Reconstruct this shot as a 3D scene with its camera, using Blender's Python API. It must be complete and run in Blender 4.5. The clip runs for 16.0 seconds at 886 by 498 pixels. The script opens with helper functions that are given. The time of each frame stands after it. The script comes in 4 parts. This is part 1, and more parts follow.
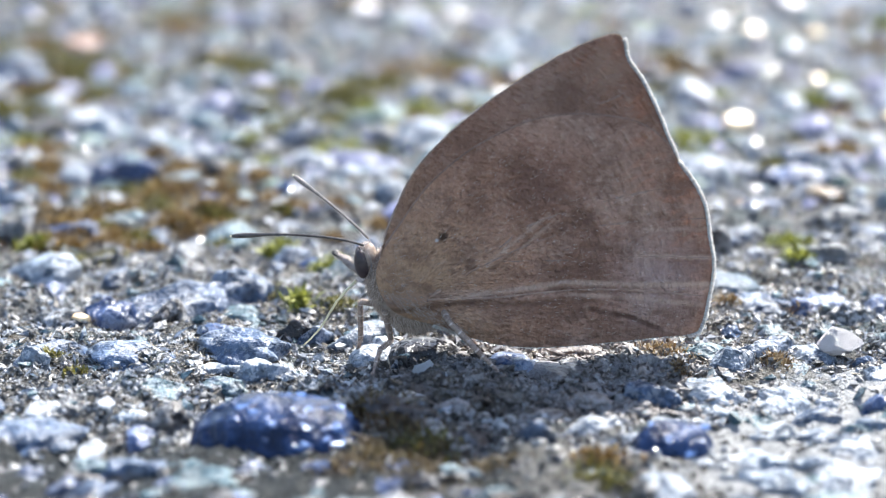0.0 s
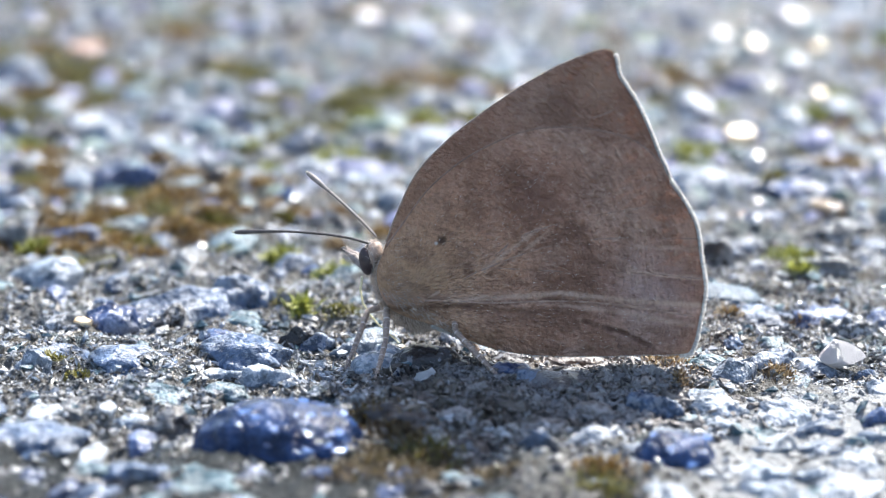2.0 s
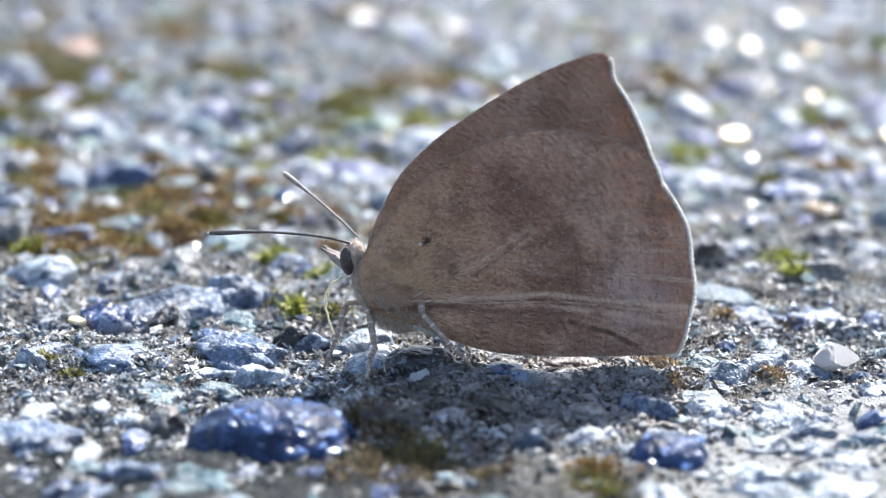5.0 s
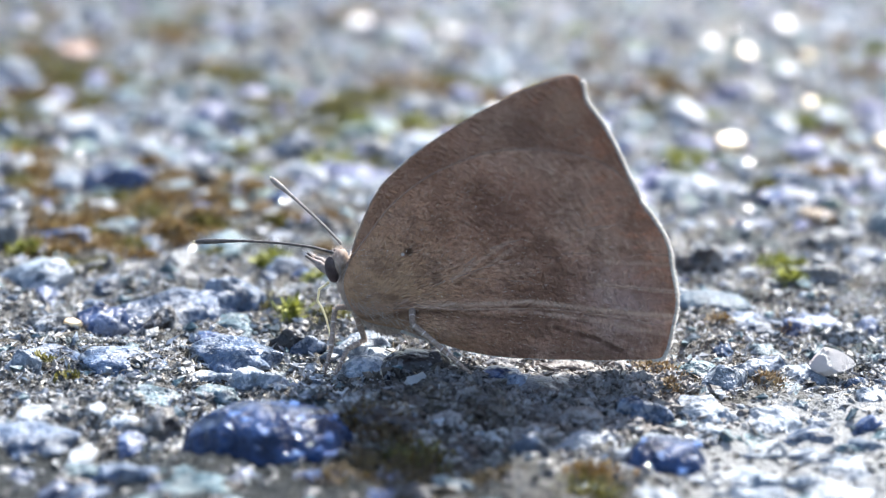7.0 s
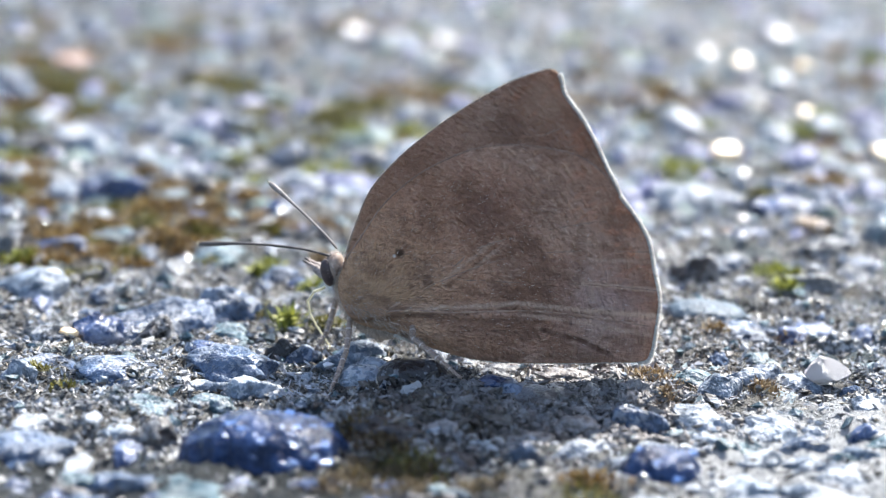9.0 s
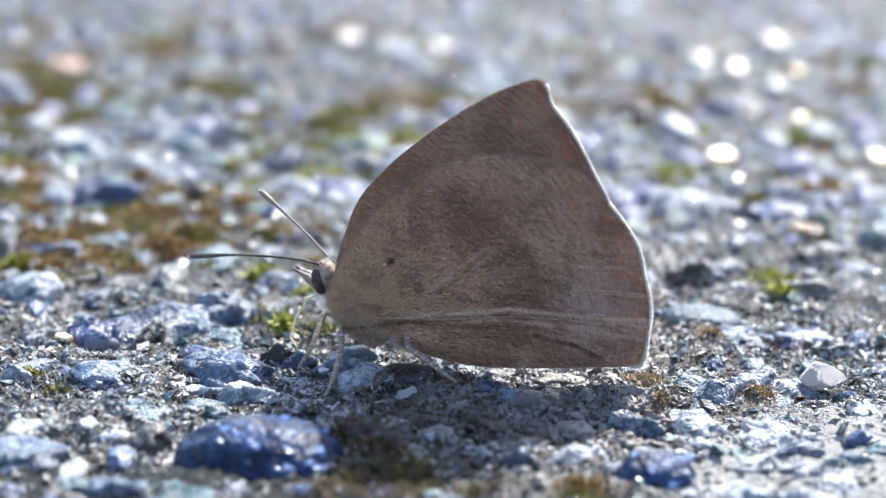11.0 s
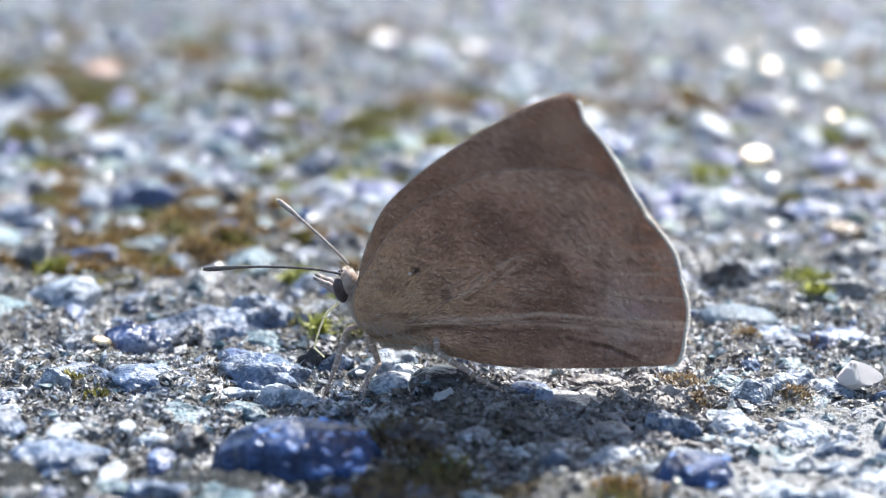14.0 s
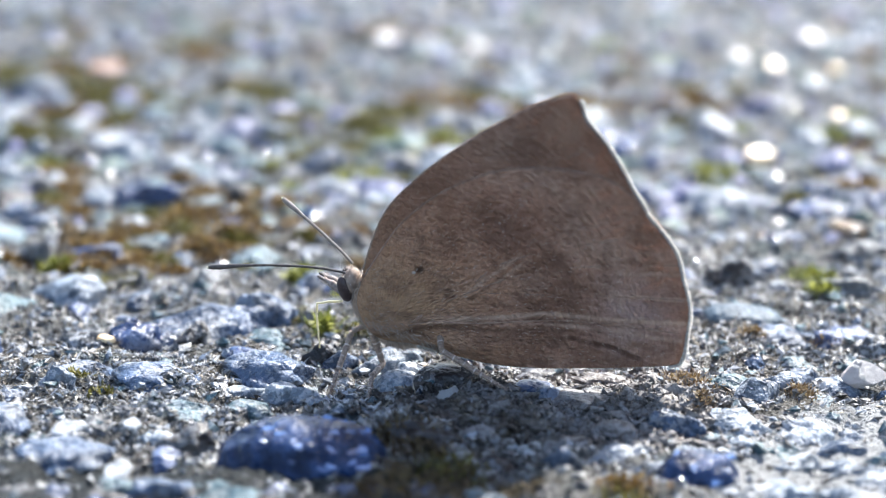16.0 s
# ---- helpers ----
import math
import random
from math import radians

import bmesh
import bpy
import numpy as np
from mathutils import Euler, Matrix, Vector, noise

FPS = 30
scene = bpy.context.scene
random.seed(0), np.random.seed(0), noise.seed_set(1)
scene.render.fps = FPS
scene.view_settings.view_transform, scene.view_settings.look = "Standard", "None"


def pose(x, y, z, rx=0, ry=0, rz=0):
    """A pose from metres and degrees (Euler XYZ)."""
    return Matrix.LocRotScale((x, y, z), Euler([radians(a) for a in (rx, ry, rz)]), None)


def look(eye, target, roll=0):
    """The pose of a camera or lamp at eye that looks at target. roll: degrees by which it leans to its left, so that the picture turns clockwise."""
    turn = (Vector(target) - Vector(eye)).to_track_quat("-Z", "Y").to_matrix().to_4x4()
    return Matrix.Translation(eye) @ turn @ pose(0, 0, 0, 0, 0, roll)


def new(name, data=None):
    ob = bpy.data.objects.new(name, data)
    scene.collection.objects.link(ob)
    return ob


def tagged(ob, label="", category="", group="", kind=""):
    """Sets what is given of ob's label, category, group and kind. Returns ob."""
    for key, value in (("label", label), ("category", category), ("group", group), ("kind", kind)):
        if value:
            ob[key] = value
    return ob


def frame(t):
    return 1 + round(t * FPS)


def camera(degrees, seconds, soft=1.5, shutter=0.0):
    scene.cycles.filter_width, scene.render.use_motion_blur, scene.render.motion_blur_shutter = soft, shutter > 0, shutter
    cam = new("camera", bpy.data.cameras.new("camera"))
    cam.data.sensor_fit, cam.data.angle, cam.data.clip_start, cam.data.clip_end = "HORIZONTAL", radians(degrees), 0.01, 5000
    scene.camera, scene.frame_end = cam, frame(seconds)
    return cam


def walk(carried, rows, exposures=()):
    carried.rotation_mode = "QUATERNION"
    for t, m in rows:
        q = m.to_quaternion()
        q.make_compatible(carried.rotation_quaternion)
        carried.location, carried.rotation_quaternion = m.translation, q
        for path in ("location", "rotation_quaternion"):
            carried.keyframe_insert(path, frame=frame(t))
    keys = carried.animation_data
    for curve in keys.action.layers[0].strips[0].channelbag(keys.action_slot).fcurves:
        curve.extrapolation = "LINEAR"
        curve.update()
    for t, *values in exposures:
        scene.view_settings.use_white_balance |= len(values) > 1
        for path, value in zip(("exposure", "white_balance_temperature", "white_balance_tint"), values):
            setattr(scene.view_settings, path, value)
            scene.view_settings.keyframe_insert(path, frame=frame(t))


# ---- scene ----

cam = camera(25, 16.0, soft=1.1)
cam.data.dof.use_dof, cam.data.dof.focus_distance, cam.data.dof.aperture_fstop = True, 0.1405, 23
walk(cam, [
    (0, pose(0.00000, -0.13080, 0.04990, 72.300, 0.000, 0.000)),
    (0.5, pose(-0.00027, -0.13071, 0.04972, 72.351, -0.239, 0.090)),
    (1, pose(-0.00042, -0.13092, 0.04963, 72.478, -0.409, 0.156)),
    (1.5, pose(-0.00054, -0.13081, 0.04957, 72.599, -0.569, 0.150)),
    (2, pose(-0.00060, -0.13087, 0.04964, 72.640, -0.696, 0.064)),
    (2.5, pose(-0.00069, -0.13084, 0.04953, 72.691, -0.772, 0.034)),
    (3, pose(-0.00075, -0.13105, 0.04956, 72.709, -0.877, 0.018)),
    (3.5, pose(-0.00084, -0.13095, 0.04951, 72.717, -1.051, -0.013)),
    (4, pose(-0.00079, -0.13094, 0.04952, 72.696, -1.001, -0.067)),
    (6.5, pose(-0.00089, -0.13097, 0.04947, 72.809, -1.217, -0.167)),
    (7, pose(-0.00100, -0.13092, 0.04940, 72.861, -1.317, -0.170)),
    (7.5, pose(-0.00091, -0.13096, 0.04943, 72.959, -1.288, -0.159)),
    (8, pose(-0.00096, -0.13095, 0.04946, 73.005, -1.270, -0.249)),
    (8.5, pose(-0.00094, -0.13095, 0.04946, 73.103, -1.268, -0.237)),
    (9, pose(-0.00096, -0.13105, 0.04940, 73.138, -1.309, -0.288)),
    (11.5, pose(-0.00103, -0.13101, 0.04933, 73.330, -1.387, -0.445)),
    (12, pose(-0.00103, -0.13103, 0.04937, 73.325, -1.362, -0.442)),
    (12.5, pose(-0.00101, -0.13101, 0.04941, 73.307, -1.348, -0.348)),
    (13, pose(-0.00109, -0.13097, 0.04941, 73.327, -1.228, -0.263)),
    (13.5, pose(-0.00113, -0.13117, 0.04953, 73.414, -0.786, 0.092)),
    (14, pose(-0.00127, -0.13128, 0.04945, 73.333, -0.771, 0.353)),
    (14.5, pose(-0.00145, -0.13146, 0.04947, 73.290, -0.812, 0.411)),
    (15, pose(-0.00143, -0.13144, 0.04945, 73.323, -0.842, 0.435)),
    (15.5, pose(-0.00155, -0.13125, 0.04944, 73.237, -0.861, 0.432)),
    (16, pose(-0.00143, -0.13132, 0.04941, 73.302, -0.808, 0.432)),
], exposures=[(0, 1.5), (4, 1.48), (7, 1.46), (12, 1.4), (16, 1.4)])

# ---- sky and sun ----
SUN = Vector((0.48, 0.765, 1.0)).normalized()
world = bpy.data.worlds.new("world")
scene.world = world
world.use_nodes = True
sky = world.node_tree.nodes.new("ShaderNodeTexSky")
sky.sky_type, sky.sun_disc = "NISHITA", False
sky.dust_density, sky.air_density = 1.6, 1.0
sky.sun_elevation, sky.sun_rotation = math.asin(SUN.z), math.atan2(SUN.x, SUN.y)
world.node_tree.nodes["Background"].inputs["Strength"].default_value = 0.14
world.node_tree.links.new(sky.outputs[0], world.node_tree.nodes["Background"].inputs["Color"])
sun = new("sun", bpy.data.lights.new("sun", "SUN"))
sun.data.energy, sun.data.angle, sun.data.color = 4.4, radians(0.5), (1.0, 0.985, 0.935)
sun.matrix_basis = look(SUN, (0, 0, 0))

MM = 0.001


# ---- materials ----
class Nodes:
    """Short cuts to build one node material, with textures in millimetres of the object's space."""

    def __init__(self, name, still=False):
        self.mat = bpy.data.materials.new(name)
        self.mat.use_nodes = True
        self.tree = self.mat.node_tree
        self.bsdf = self.tree.nodes["Principled BSDF"]
        self.out = self.tree.nodes["Material Output"]
        self.co = self.add("ShaderNodeNewGeometry").outputs["Position"] if still else self.add("ShaderNodeTexCoord").outputs["Object"]

    def add(self, kind, **settings):
        node = self.tree.nodes.new(kind)
        for key, value in settings.items():
            node.inputs[key].default_value = value
        return node

    def link(self, a, b):
        self.tree.links.new(a, b)

    def space(self, scale=(1, 1, 1), turn=(0, 0, 0)):
        m = self.add("ShaderNodeMapping", Scale=[1000 * s for s in scale], Rotation=[radians(a) for a in turn])
        self.link(self.co, m.inputs["Vector"])
        return m.outputs[0]

    def noise(self, size, scale=(1, 1, 1), turn=(0, 0, 0), detail=4.0, rough=0.6):
        n = self.add("ShaderNodeTexNoise", Scale=size, Detail=detail, Roughness=rough)
        self.link(self.space(scale, turn), n.inputs["Vector"])
        return n.outputs["Fac"]

    def ramp(self, value, *stops):
        r = self.add("ShaderNodeValToRGB")
        while len(r.color_ramp.elements) < len(stops):
            r.color_ramp.elements.new(0.5)
        for e, (at, c) in zip(r.color_ramp.elements, stops):
            e.position = at
            e.color = (c, c, c, 1) if isinstance(c, (int, float)) else (*c, 1)
        self.link(value, r.inputs[0])
        return r.outputs[0]

    def math(self, op, a, b=0.0, c=0.0):
        n = self.add("ShaderNodeMath")
        n.operation = op
        for k, v in enumerate((a, b, c)):
            if isinstance(v, (int, float)):
                n.inputs[k].default_value = v
            else:
                self.link(v, n.inputs[k])
        return n.outputs[0]

    def mix(self, fac, a, b, way="MIX"):
        n = self.add("ShaderNodeMix")
        n.data_type, n.blend_type = "RGBA", way
        for k, v in ((0, fac), (6, a), (7, b)):
            if isinstance(v, (int, float)):
                n.inputs[k].default_value = v
            elif isinstance(v, tuple):
                n.inputs[k].default_value = (*v, 1)
            else:
                self.link(v, n.inputs[k])
        return n.outputs[2]

    def patch(self, x, y, wide, deep):
        """Distance from a spot on the road in mm, 1 at the rim of an ellipse."""
        v = self.add("ShaderNodeVectorMath")
        v.operation = "LENGTH"
        m = self.add("ShaderNodeMapping", Location=(-x / wide, -y / deep, 0), Scale=(1000 / wide, 1000 / deep, 0))
        self.link(self.co, m.inputs["Vector"])
        self.link(m.outputs[0], v.inputs[0])
        return v.outputs["Value"]

    def cleft(self, size, amount, wander=0.5):
        """Normals of a broken surface: flat faces that each lean their own way, size to the mm."""
        v = self.add("ShaderNodeTexVoronoi", Scale=size)
        warp = self.add("ShaderNodeTexNoise", Scale=size * 1.3, Detail=2.0)
        at = self.space()
        self.link(at, warp.inputs["Vector"])
        moved, lean, whole, unit = (self.add("ShaderNodeVectorMath") for _ in range(4))
        moved.operation, lean.operation, whole.operation, unit.operation = "MULTIPLY_ADD", "MULTIPLY_ADD", "ADD", "NORMALIZE"
        moved.inputs[1].default_value = [wander / size] * 3
        self.link(warp.outputs["Color"], moved.inputs[0])
        self.link(at, moved.inputs[2])
        self.link(moved.outputs[0], v.inputs["Vector"])
        lean.inputs[1].default_value = [amount] * 3
        lean.inputs[2].default_value = [-0.5 * amount] * 3
        self.link(v.outputs["Color"], lean.inputs[0])
        self.link(lean.outputs[0], whole.inputs[0])
        self.link(self.add("ShaderNodeNewGeometry").outputs["Normal"], whole.inputs[1])
        self.link(whole.outputs[0], unit.inputs[0])
        return unit.outputs[0]

    def bump(self, height, distance, strength=1.0, over=None):
        b = self.add("ShaderNodeBump", Strength=strength, Distance=distance)
        self.link(height, b.inputs["Height"])
        if over is not None:
            self.link(over, b.inputs["Normal"])
        self.link(b.outputs[0], self.bsdf.inputs["Normal"])

    def set(self, colour=None, rough=None, **values):
        for key, v in (("Base Color", colour), ("Roughness", rough)):
            if isinstance(v, tuple):
                self.bsdf.inputs[key].default_value = (*v, 1)
            elif isinstance(v, (int, float)):
                self.bsdf.inputs[key].default_value = v
            elif v is not None:
                self.link(v, self.bsdf.inputs[key])
        for key, v in values.items():
            self.bsdf.inputs[key.replace("_", " ")].default_value = v
        return self.mat


def asphalt_material():
    n = Nodes("asphalt binder", still=True)
    big, mid, fine = n.noise(0.07, detail=2), n.noise(0.8), n.noise(3.2, detail=5, rough=0.7)
    col = n.ramp(mid, (0.34, (0.022, 0.022, 0.024)), (0.45, (0.092, 0.086, 0.077)), (0.57, (0.205, 0.198, 0.186)))
    col = n.mix(n.ramp(big, (0.5, 0.0), (0.62, 0.6)), col, (0.085, 0.062, 0.03))
    col = n.mix(n.ramp(fine, (0.34, 0.55), (0.44, 0.0)), col, (0.014, 0.014, 0.014))
    col = n.mix(n.ramp(fine, (0.57, 0.0), (0.66, 0.8)), col, (0.36, 0.355, 0.34))
    tint = n.noise(0.13, detail=3, turn=(0, 0, 40))
    col = n.mix(n.ramp(tint, (0.36, 0.7), (0.47, 0.0)), col, (0.06, 0.105, 0.12), "MIX")
    col = n.mix(n.ramp(tint, (0.54, 0.0), (0.66, 0.6)), col, (0.12, 0.115, 0.10))
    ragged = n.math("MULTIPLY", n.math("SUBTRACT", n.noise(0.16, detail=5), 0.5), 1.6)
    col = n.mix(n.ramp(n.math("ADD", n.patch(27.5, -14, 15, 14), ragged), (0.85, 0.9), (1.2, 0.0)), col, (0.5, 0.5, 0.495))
    # Dark ragged patch at the front left.
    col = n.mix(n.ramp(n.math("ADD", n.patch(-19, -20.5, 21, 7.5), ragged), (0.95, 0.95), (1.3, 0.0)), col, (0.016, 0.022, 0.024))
    n.bump(n.math("ADD", n.math("MULTIPLY", mid, 1.2), fine), 0.0011, 1.0)
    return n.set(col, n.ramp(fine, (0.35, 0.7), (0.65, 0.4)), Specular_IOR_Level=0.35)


def stone_material(name, dark, light, dust, rough, shift=0.5, relief_depth=0.0011, gloss=0.38, faces=(0.65, 0.7)):
    """Chipping of the road: a mineral that varies from stone to stone, broken in small faces, with pale dust on it in patches."""
    n = Nodes(name, still=True)
    rnd = n.add("ShaderNodeObjectInfo").outputs["Random"]
    isl = n.add("ShaderNodeNewGeometry").outputs["Random Per Island"]
    vary = n.math("FRACT", n.math("ADD", rnd, isl))
    mid, fine, patch = n.noise(0.5, detail=4), n.noise(2.2, detail=4, rough=0.6), n.noise(0.22, detail=3)
    col = n.mix(vary, dark, light)
    col = n.mix(n.ramp(mid, (0.44, 0.0), (0.62, shift)), col, tuple(min(1, 1.9 * c + 0.01) for c in light))
    col = n.mix(n.ramp(mid, (0.32, 0.7), (0.45, 0.0)), col, tuple(0.5 * c for c in dark))
    col = n.mix(n.ramp(fine, (0.36, 0.35), (0.47, 0.0)), col, tuple(0.4 * c for c in dark))
    col = n.mix(n.ramp(n.math("ADD", fine, n.math("MULTIPLY", patch, 0.9)), (0.98, 0.0), (1.1, dust)), col, (0.42, 0.43, 0.45))
    n.bump(n.math("ADD", n.math("MULTIPLY", mid, 2.0), n.math("MULTIPLY", fine, 0.4)), relief_depth * 0.45, 1.0, n.cleft(*faces))
    return n.set(col, n.ramp(patch, (0.4, rough), (0.62, min(0.9, rough + 0.25))), Specular_IOR_Level=gloss)


def moss_material(name, a, b, c, through_light=0.35):
    n = Nodes(name)
    isl = n.add("ShaderNodeNewGeometry").outputs["Random Per Island"]
    col = n.ramp(isl, (0.0, a), (0.5, b), (1.0, c))
    n.set(col, 0.6)
    tr = n.add("ShaderNodeBsdfTranslucent")
    mx = n.add("ShaderNodeMixShader", Fac=through_light)
    n.link(col, tr.inputs["Color"])
    n.link(n.bsdf.outputs[0], mx.inputs[1])
    n.link(tr.outputs[0], mx.inputs[2])
    n.link(mx.outputs[0], n.out.inputs["Surface"])
    return n.mat


def wing_material(name, fore):
    """Brown scales: fine strokes along the veins, dark bands across, a reddish margin and one dark dot."""
    n = Nodes(name)
    big, mid = n.noise(0.22, detail=3), n.noise(0.9)
    grain = n.noise(3.4, scale=(0.7, 1, 1.3), turn=(0, 30, 0), detail=4, rough=0.7)
    dents = n.noise(1.6, scale=(0.7, 1, 1.3), turn=(0, 30, 0), detail=3)
    xyz = n.add("ShaderNodeSeparateXYZ")
    n.link(n.space(), xyz.inputs[0])
    dx, dz = n.math("ADD", xyz.outputs["X"], 3.0), n.math("SUBTRACT", xyz.outputs["Z"], 4.6)
    fan = n.add("ShaderNodeCombineXYZ")
    n.link(n.math("MULTIPLY", n.math("ARCTAN2", dz, dx), 26.0), fan.inputs[0])
    fan_far = n.math("SQRT", n.math("ADD", n.math("MULTIPLY", dx, dx), n.math("MULTIPLY", dz, dz)))
    n.link(n.math("MULTIPLY", fan_far, 0.55), fan.inputs[1])
    ray = n.add("ShaderNodeTexNoise", Scale=1.0, Detail=3.0, Roughness=0.6)
    n.link(fan.outputs[0], ray.inputs["Vector"])
    root = n.ramp(n.math("DIVIDE", fan_far, 20.0), (0.12, 0.15), (0.5, 1.0))
    strokes = n.math("ADD", n.math("MULTIPLY", n.math("SUBTRACT", ray.outputs["Fac"], 0.5), root), 0.5)
    peck = n.add("ShaderNodeTexNoise", Scale=1.0, Detail=2.0, Roughness=0.5)
    stretch = n.add("ShaderNodeMapping", Scale=(0.95, 4.4, 1))
    bent = n.add("ShaderNodeVectorMath")
    bent.operation = "ADD"
    sway = n.add("ShaderNodeCombineXYZ")
    n.link(n.math("MULTIPLY", mid, 1.6), sway.inputs[0])
    n.link(fan.outputs[0], bent.inputs[0])
    n.link(sway.outputs[0], bent.inputs[1])
    n.link(bent.outputs[0], stretch.inputs["Vector"])
    n.link(stretch.outputs[0], peck.inputs["Vector"])
    pits = peck.outputs["Fac"]

    def away(x, z):
        v = n.add("ShaderNodeVectorMath")
        v.operation = "DISTANCE"
        flat = n.add("ShaderNodeVectorMath")
        flat.operation = "MULTIPLY"
        flat.inputs[1].default_value = (1, 0, 1)
        n.link(n.space(), flat.inputs[0])
        n.link(flat.outputs[0], v.inputs[0])
        v.inputs[1].default_value = (x, 0, z)
        return v.outputs["Value"]

    def mark(points, wide, amount, wobble=0.25):
        """Uneven line of scales along a run of points on the wing's face."""
        near = None
        for (x0, z0), (x1, z1) in zip(points, points[1:]):
            ex, ez = x1 - x0, z1 - z0
            px, pz = n.math("SUBTRACT", xyz.outputs["X"], x0), n.math("SUBTRACT", xyz.outputs["Z"], z0)
            u = n.math("DIVIDE", n.math("ADD", n.math("MULTIPLY", px, ex), n.math("MULTIPLY", pz, ez)), ex * ex + ez * ez)
            u = n.math("MINIMUM", n.math("MAXIMUM", u, 0.0), 1.0)
            px, pz = n.math("SUBTRACT", px, n.math("MULTIPLY", u, ex)), n.math("SUBTRACT", pz, n.math("MULTIPLY", u, ez))
            gap = n.math("SQRT", n.math("ADD", n.math("MULTIPLY", px, px), n.math("MULTIPLY", pz, pz)))
            near = gap if near is None else n.math("MINIMUM", near, gap)
        near = n.math("ADD", near, n.math("MULTIPLY", n.math("SUBTRACT", dents, 0.5), 2 * wobble))
        return n.math("MULTIPLY", n.ramp(n.math("DIVIDE", near, 2 * wide), (0.15, amount), (0.5, 0.0)), n.ramp(mid, (0.32, 0.45), (0.55, 1.0)))

    d = n.math("ADD", away(-3.0, 4.8), n.math("MULTIPLY", n.math("SUBTRACT", big, 0.5), 7.0))
    col = n.ramp(n.math("DIVIDE", d, 24.0), (0.1, (0.63, 0.405, 0.268)), (0.36, (0.53, 0.305, 0.213)), (0.50, (0.40, 0.225, 0.16)),
                 (0.60, (0.528, 0.311, 0.234)), (0.72, (0.475, 0.315, 0.25)), (0.84, (0.445, 0.27, 0.205)), (0.95, (0.42, 0.225, 0.16)))
    streak = n.math("MULTIPLY", n.ramp(strokes, (0.5, 0.0), (0.62, 1.0)), n.ramp(n.math("DIVIDE", d, 24.0), (0.72, 0.0), (0.86, 0.9)))
    streak = n.math("MULTIPLY", streak, n.ramp(n.math("DIVIDE", xyz.outputs["Z"], 20.0), (0.25, 0.25), (0.45, 1.0)))
    col = n.mix(streak, col, (0.50, 0.2, 0.11))
    col = n.mix(n.ramp(strokes, (0.34, 0.24), (0.48, 0.0)), col, (0.217, 0.123, 0.092))
    # Relief shading painted in: hollows of dents, grain and pits dark, crests pale.
    col = n.mix(n.ramp(dents, (0.36, 0.28), (0.47, 0.0)), col, (0.234, 0.127, 0.088))
    col = n.mix(n.ramp(strokes, (0.54, 0.0), (0.68, 0.36)), col, (0.622, 0.435, 0.36))
    col = n.mix(n.ramp(grain, (0.36, 0.3), (0.48, 0.0)), col, (0.207, 0.114, 0.079))
    col = n.mix(n.ramp(grain, (0.6, 0.0), (0.7, 0.4)), col, (0.742, 0.614, 0.519))
    col = n.mix(n.ramp(pits, (0.35, 0.34), (0.44, 0.0)), col, (0.189, 0.103, 0.071))
    col = n.mix(n.ramp(pits, (0.58, 0.0), (0.68, 0.28)), col, (0.742, 0.574, 0.451))
    blot = n.noise(0.33, detail=4, rough=0.65)
    col = n.mix(n.ramp(blot, (0.36, 0.36), (0.5, 0.0)), col, (0.21, 0.119, 0.087))
    col = n.mix(n.ramp(blot, (0.54, 0.0), (0.66, 0.32)), col, (0.609, 0.435, 0.357))
    if fore:
        col = n.mix(0.36, col, (0.196, 0.115, 0.085))
        spread = n.math("MULTIPLY", n.math("SUBTRACT", mid, 0.5), 3.0)
        col = n.mix(n.ramp(n.math("DIVIDE", n.math("ADD", away(10.9, 20.6), spread), 10.0), (0.04, 0.5), (0.2, 0.0)), col, (0.46, 0.31, 0.235))
        col = n.mix(n.ramp(n.math("DIVIDE", n.math("ADD", away(8.2, 18.8), spread), 10.0), (0.04, 0.6), (0.2, 0.0)), col, (0.173, 0.098, 0.074))
    else:
        dot = n.math("ADD", away(-0.05, 8.95), n.math("MULTIPLY", n.math("SUBTRACT", dents, 0.5), 0.9))
        col = n.mix(n.ramp(dot, (0.2, 0.95), (0.46, 0.0)), col, (0.044, 0.026, 0.02))
        other = n.math("ADD", away(1.9, 7.0), n.math("MULTIPLY", n.math("SUBTRACT", dents, 0.5), 0.9))
        col = n.mix(n.ramp(other, (0.3, 0.5), (0.6, 0.0)), col, (0.103, 0.057, 0.047))
        col = n.mix(n.ramp(n.math("DIVIDE", n.math("ADD", away(6.6, 12.6), n.math("MULTIPLY", mid, 3.0)), 10.0), (0.1, 0.65), (0.5, 0.0)), col, (0.207, 0.107, 0.085))
        col = n.mix(n.ramp(n.math("DIVIDE", n.math("ADD", away(14.7, 5.9), n.math("MULTIPLY", mid, 3.0)), 10.0), (0.1, 0.5), (0.6, 0.0)), col, (0.47, 0.385, 0.42))
    if not fore:
        gold = n.math("ADD", away(-2.6, 6.6), n.math("MULTIPLY", n.math("SUBTRACT", mid, 0.5), 3.0))
        col = n.mix(n.ramp(n.math("DIVIDE", gold, 5.0), (0.3, 0.2), (0.8, 0.0)), col, (0.551, 0.348, 0.18))
        line = n.math("ADD", n.math("MULTIPLY", n.math("SUBTRACT", mid, 0.5), 0.8), n.math("SUBTRACT", xyz.outputs["Z"], n.math("MULTIPLY", xyz.outputs["X"], 0.02)))
        pale = n.ramp(n.math("DIVIDE", n.math("ABSOLUTE", n.math("SUBTRACT", line, 4.9)), 1.0), (0.12, 0.5), (0.6, 0.0))
        col = n.mix(n.math("MULTIPLY", pale, n.ramp(strokes, (0.4, 0.3), (0.55, 1.0))), col, (0.711, 0.487, 0.404))
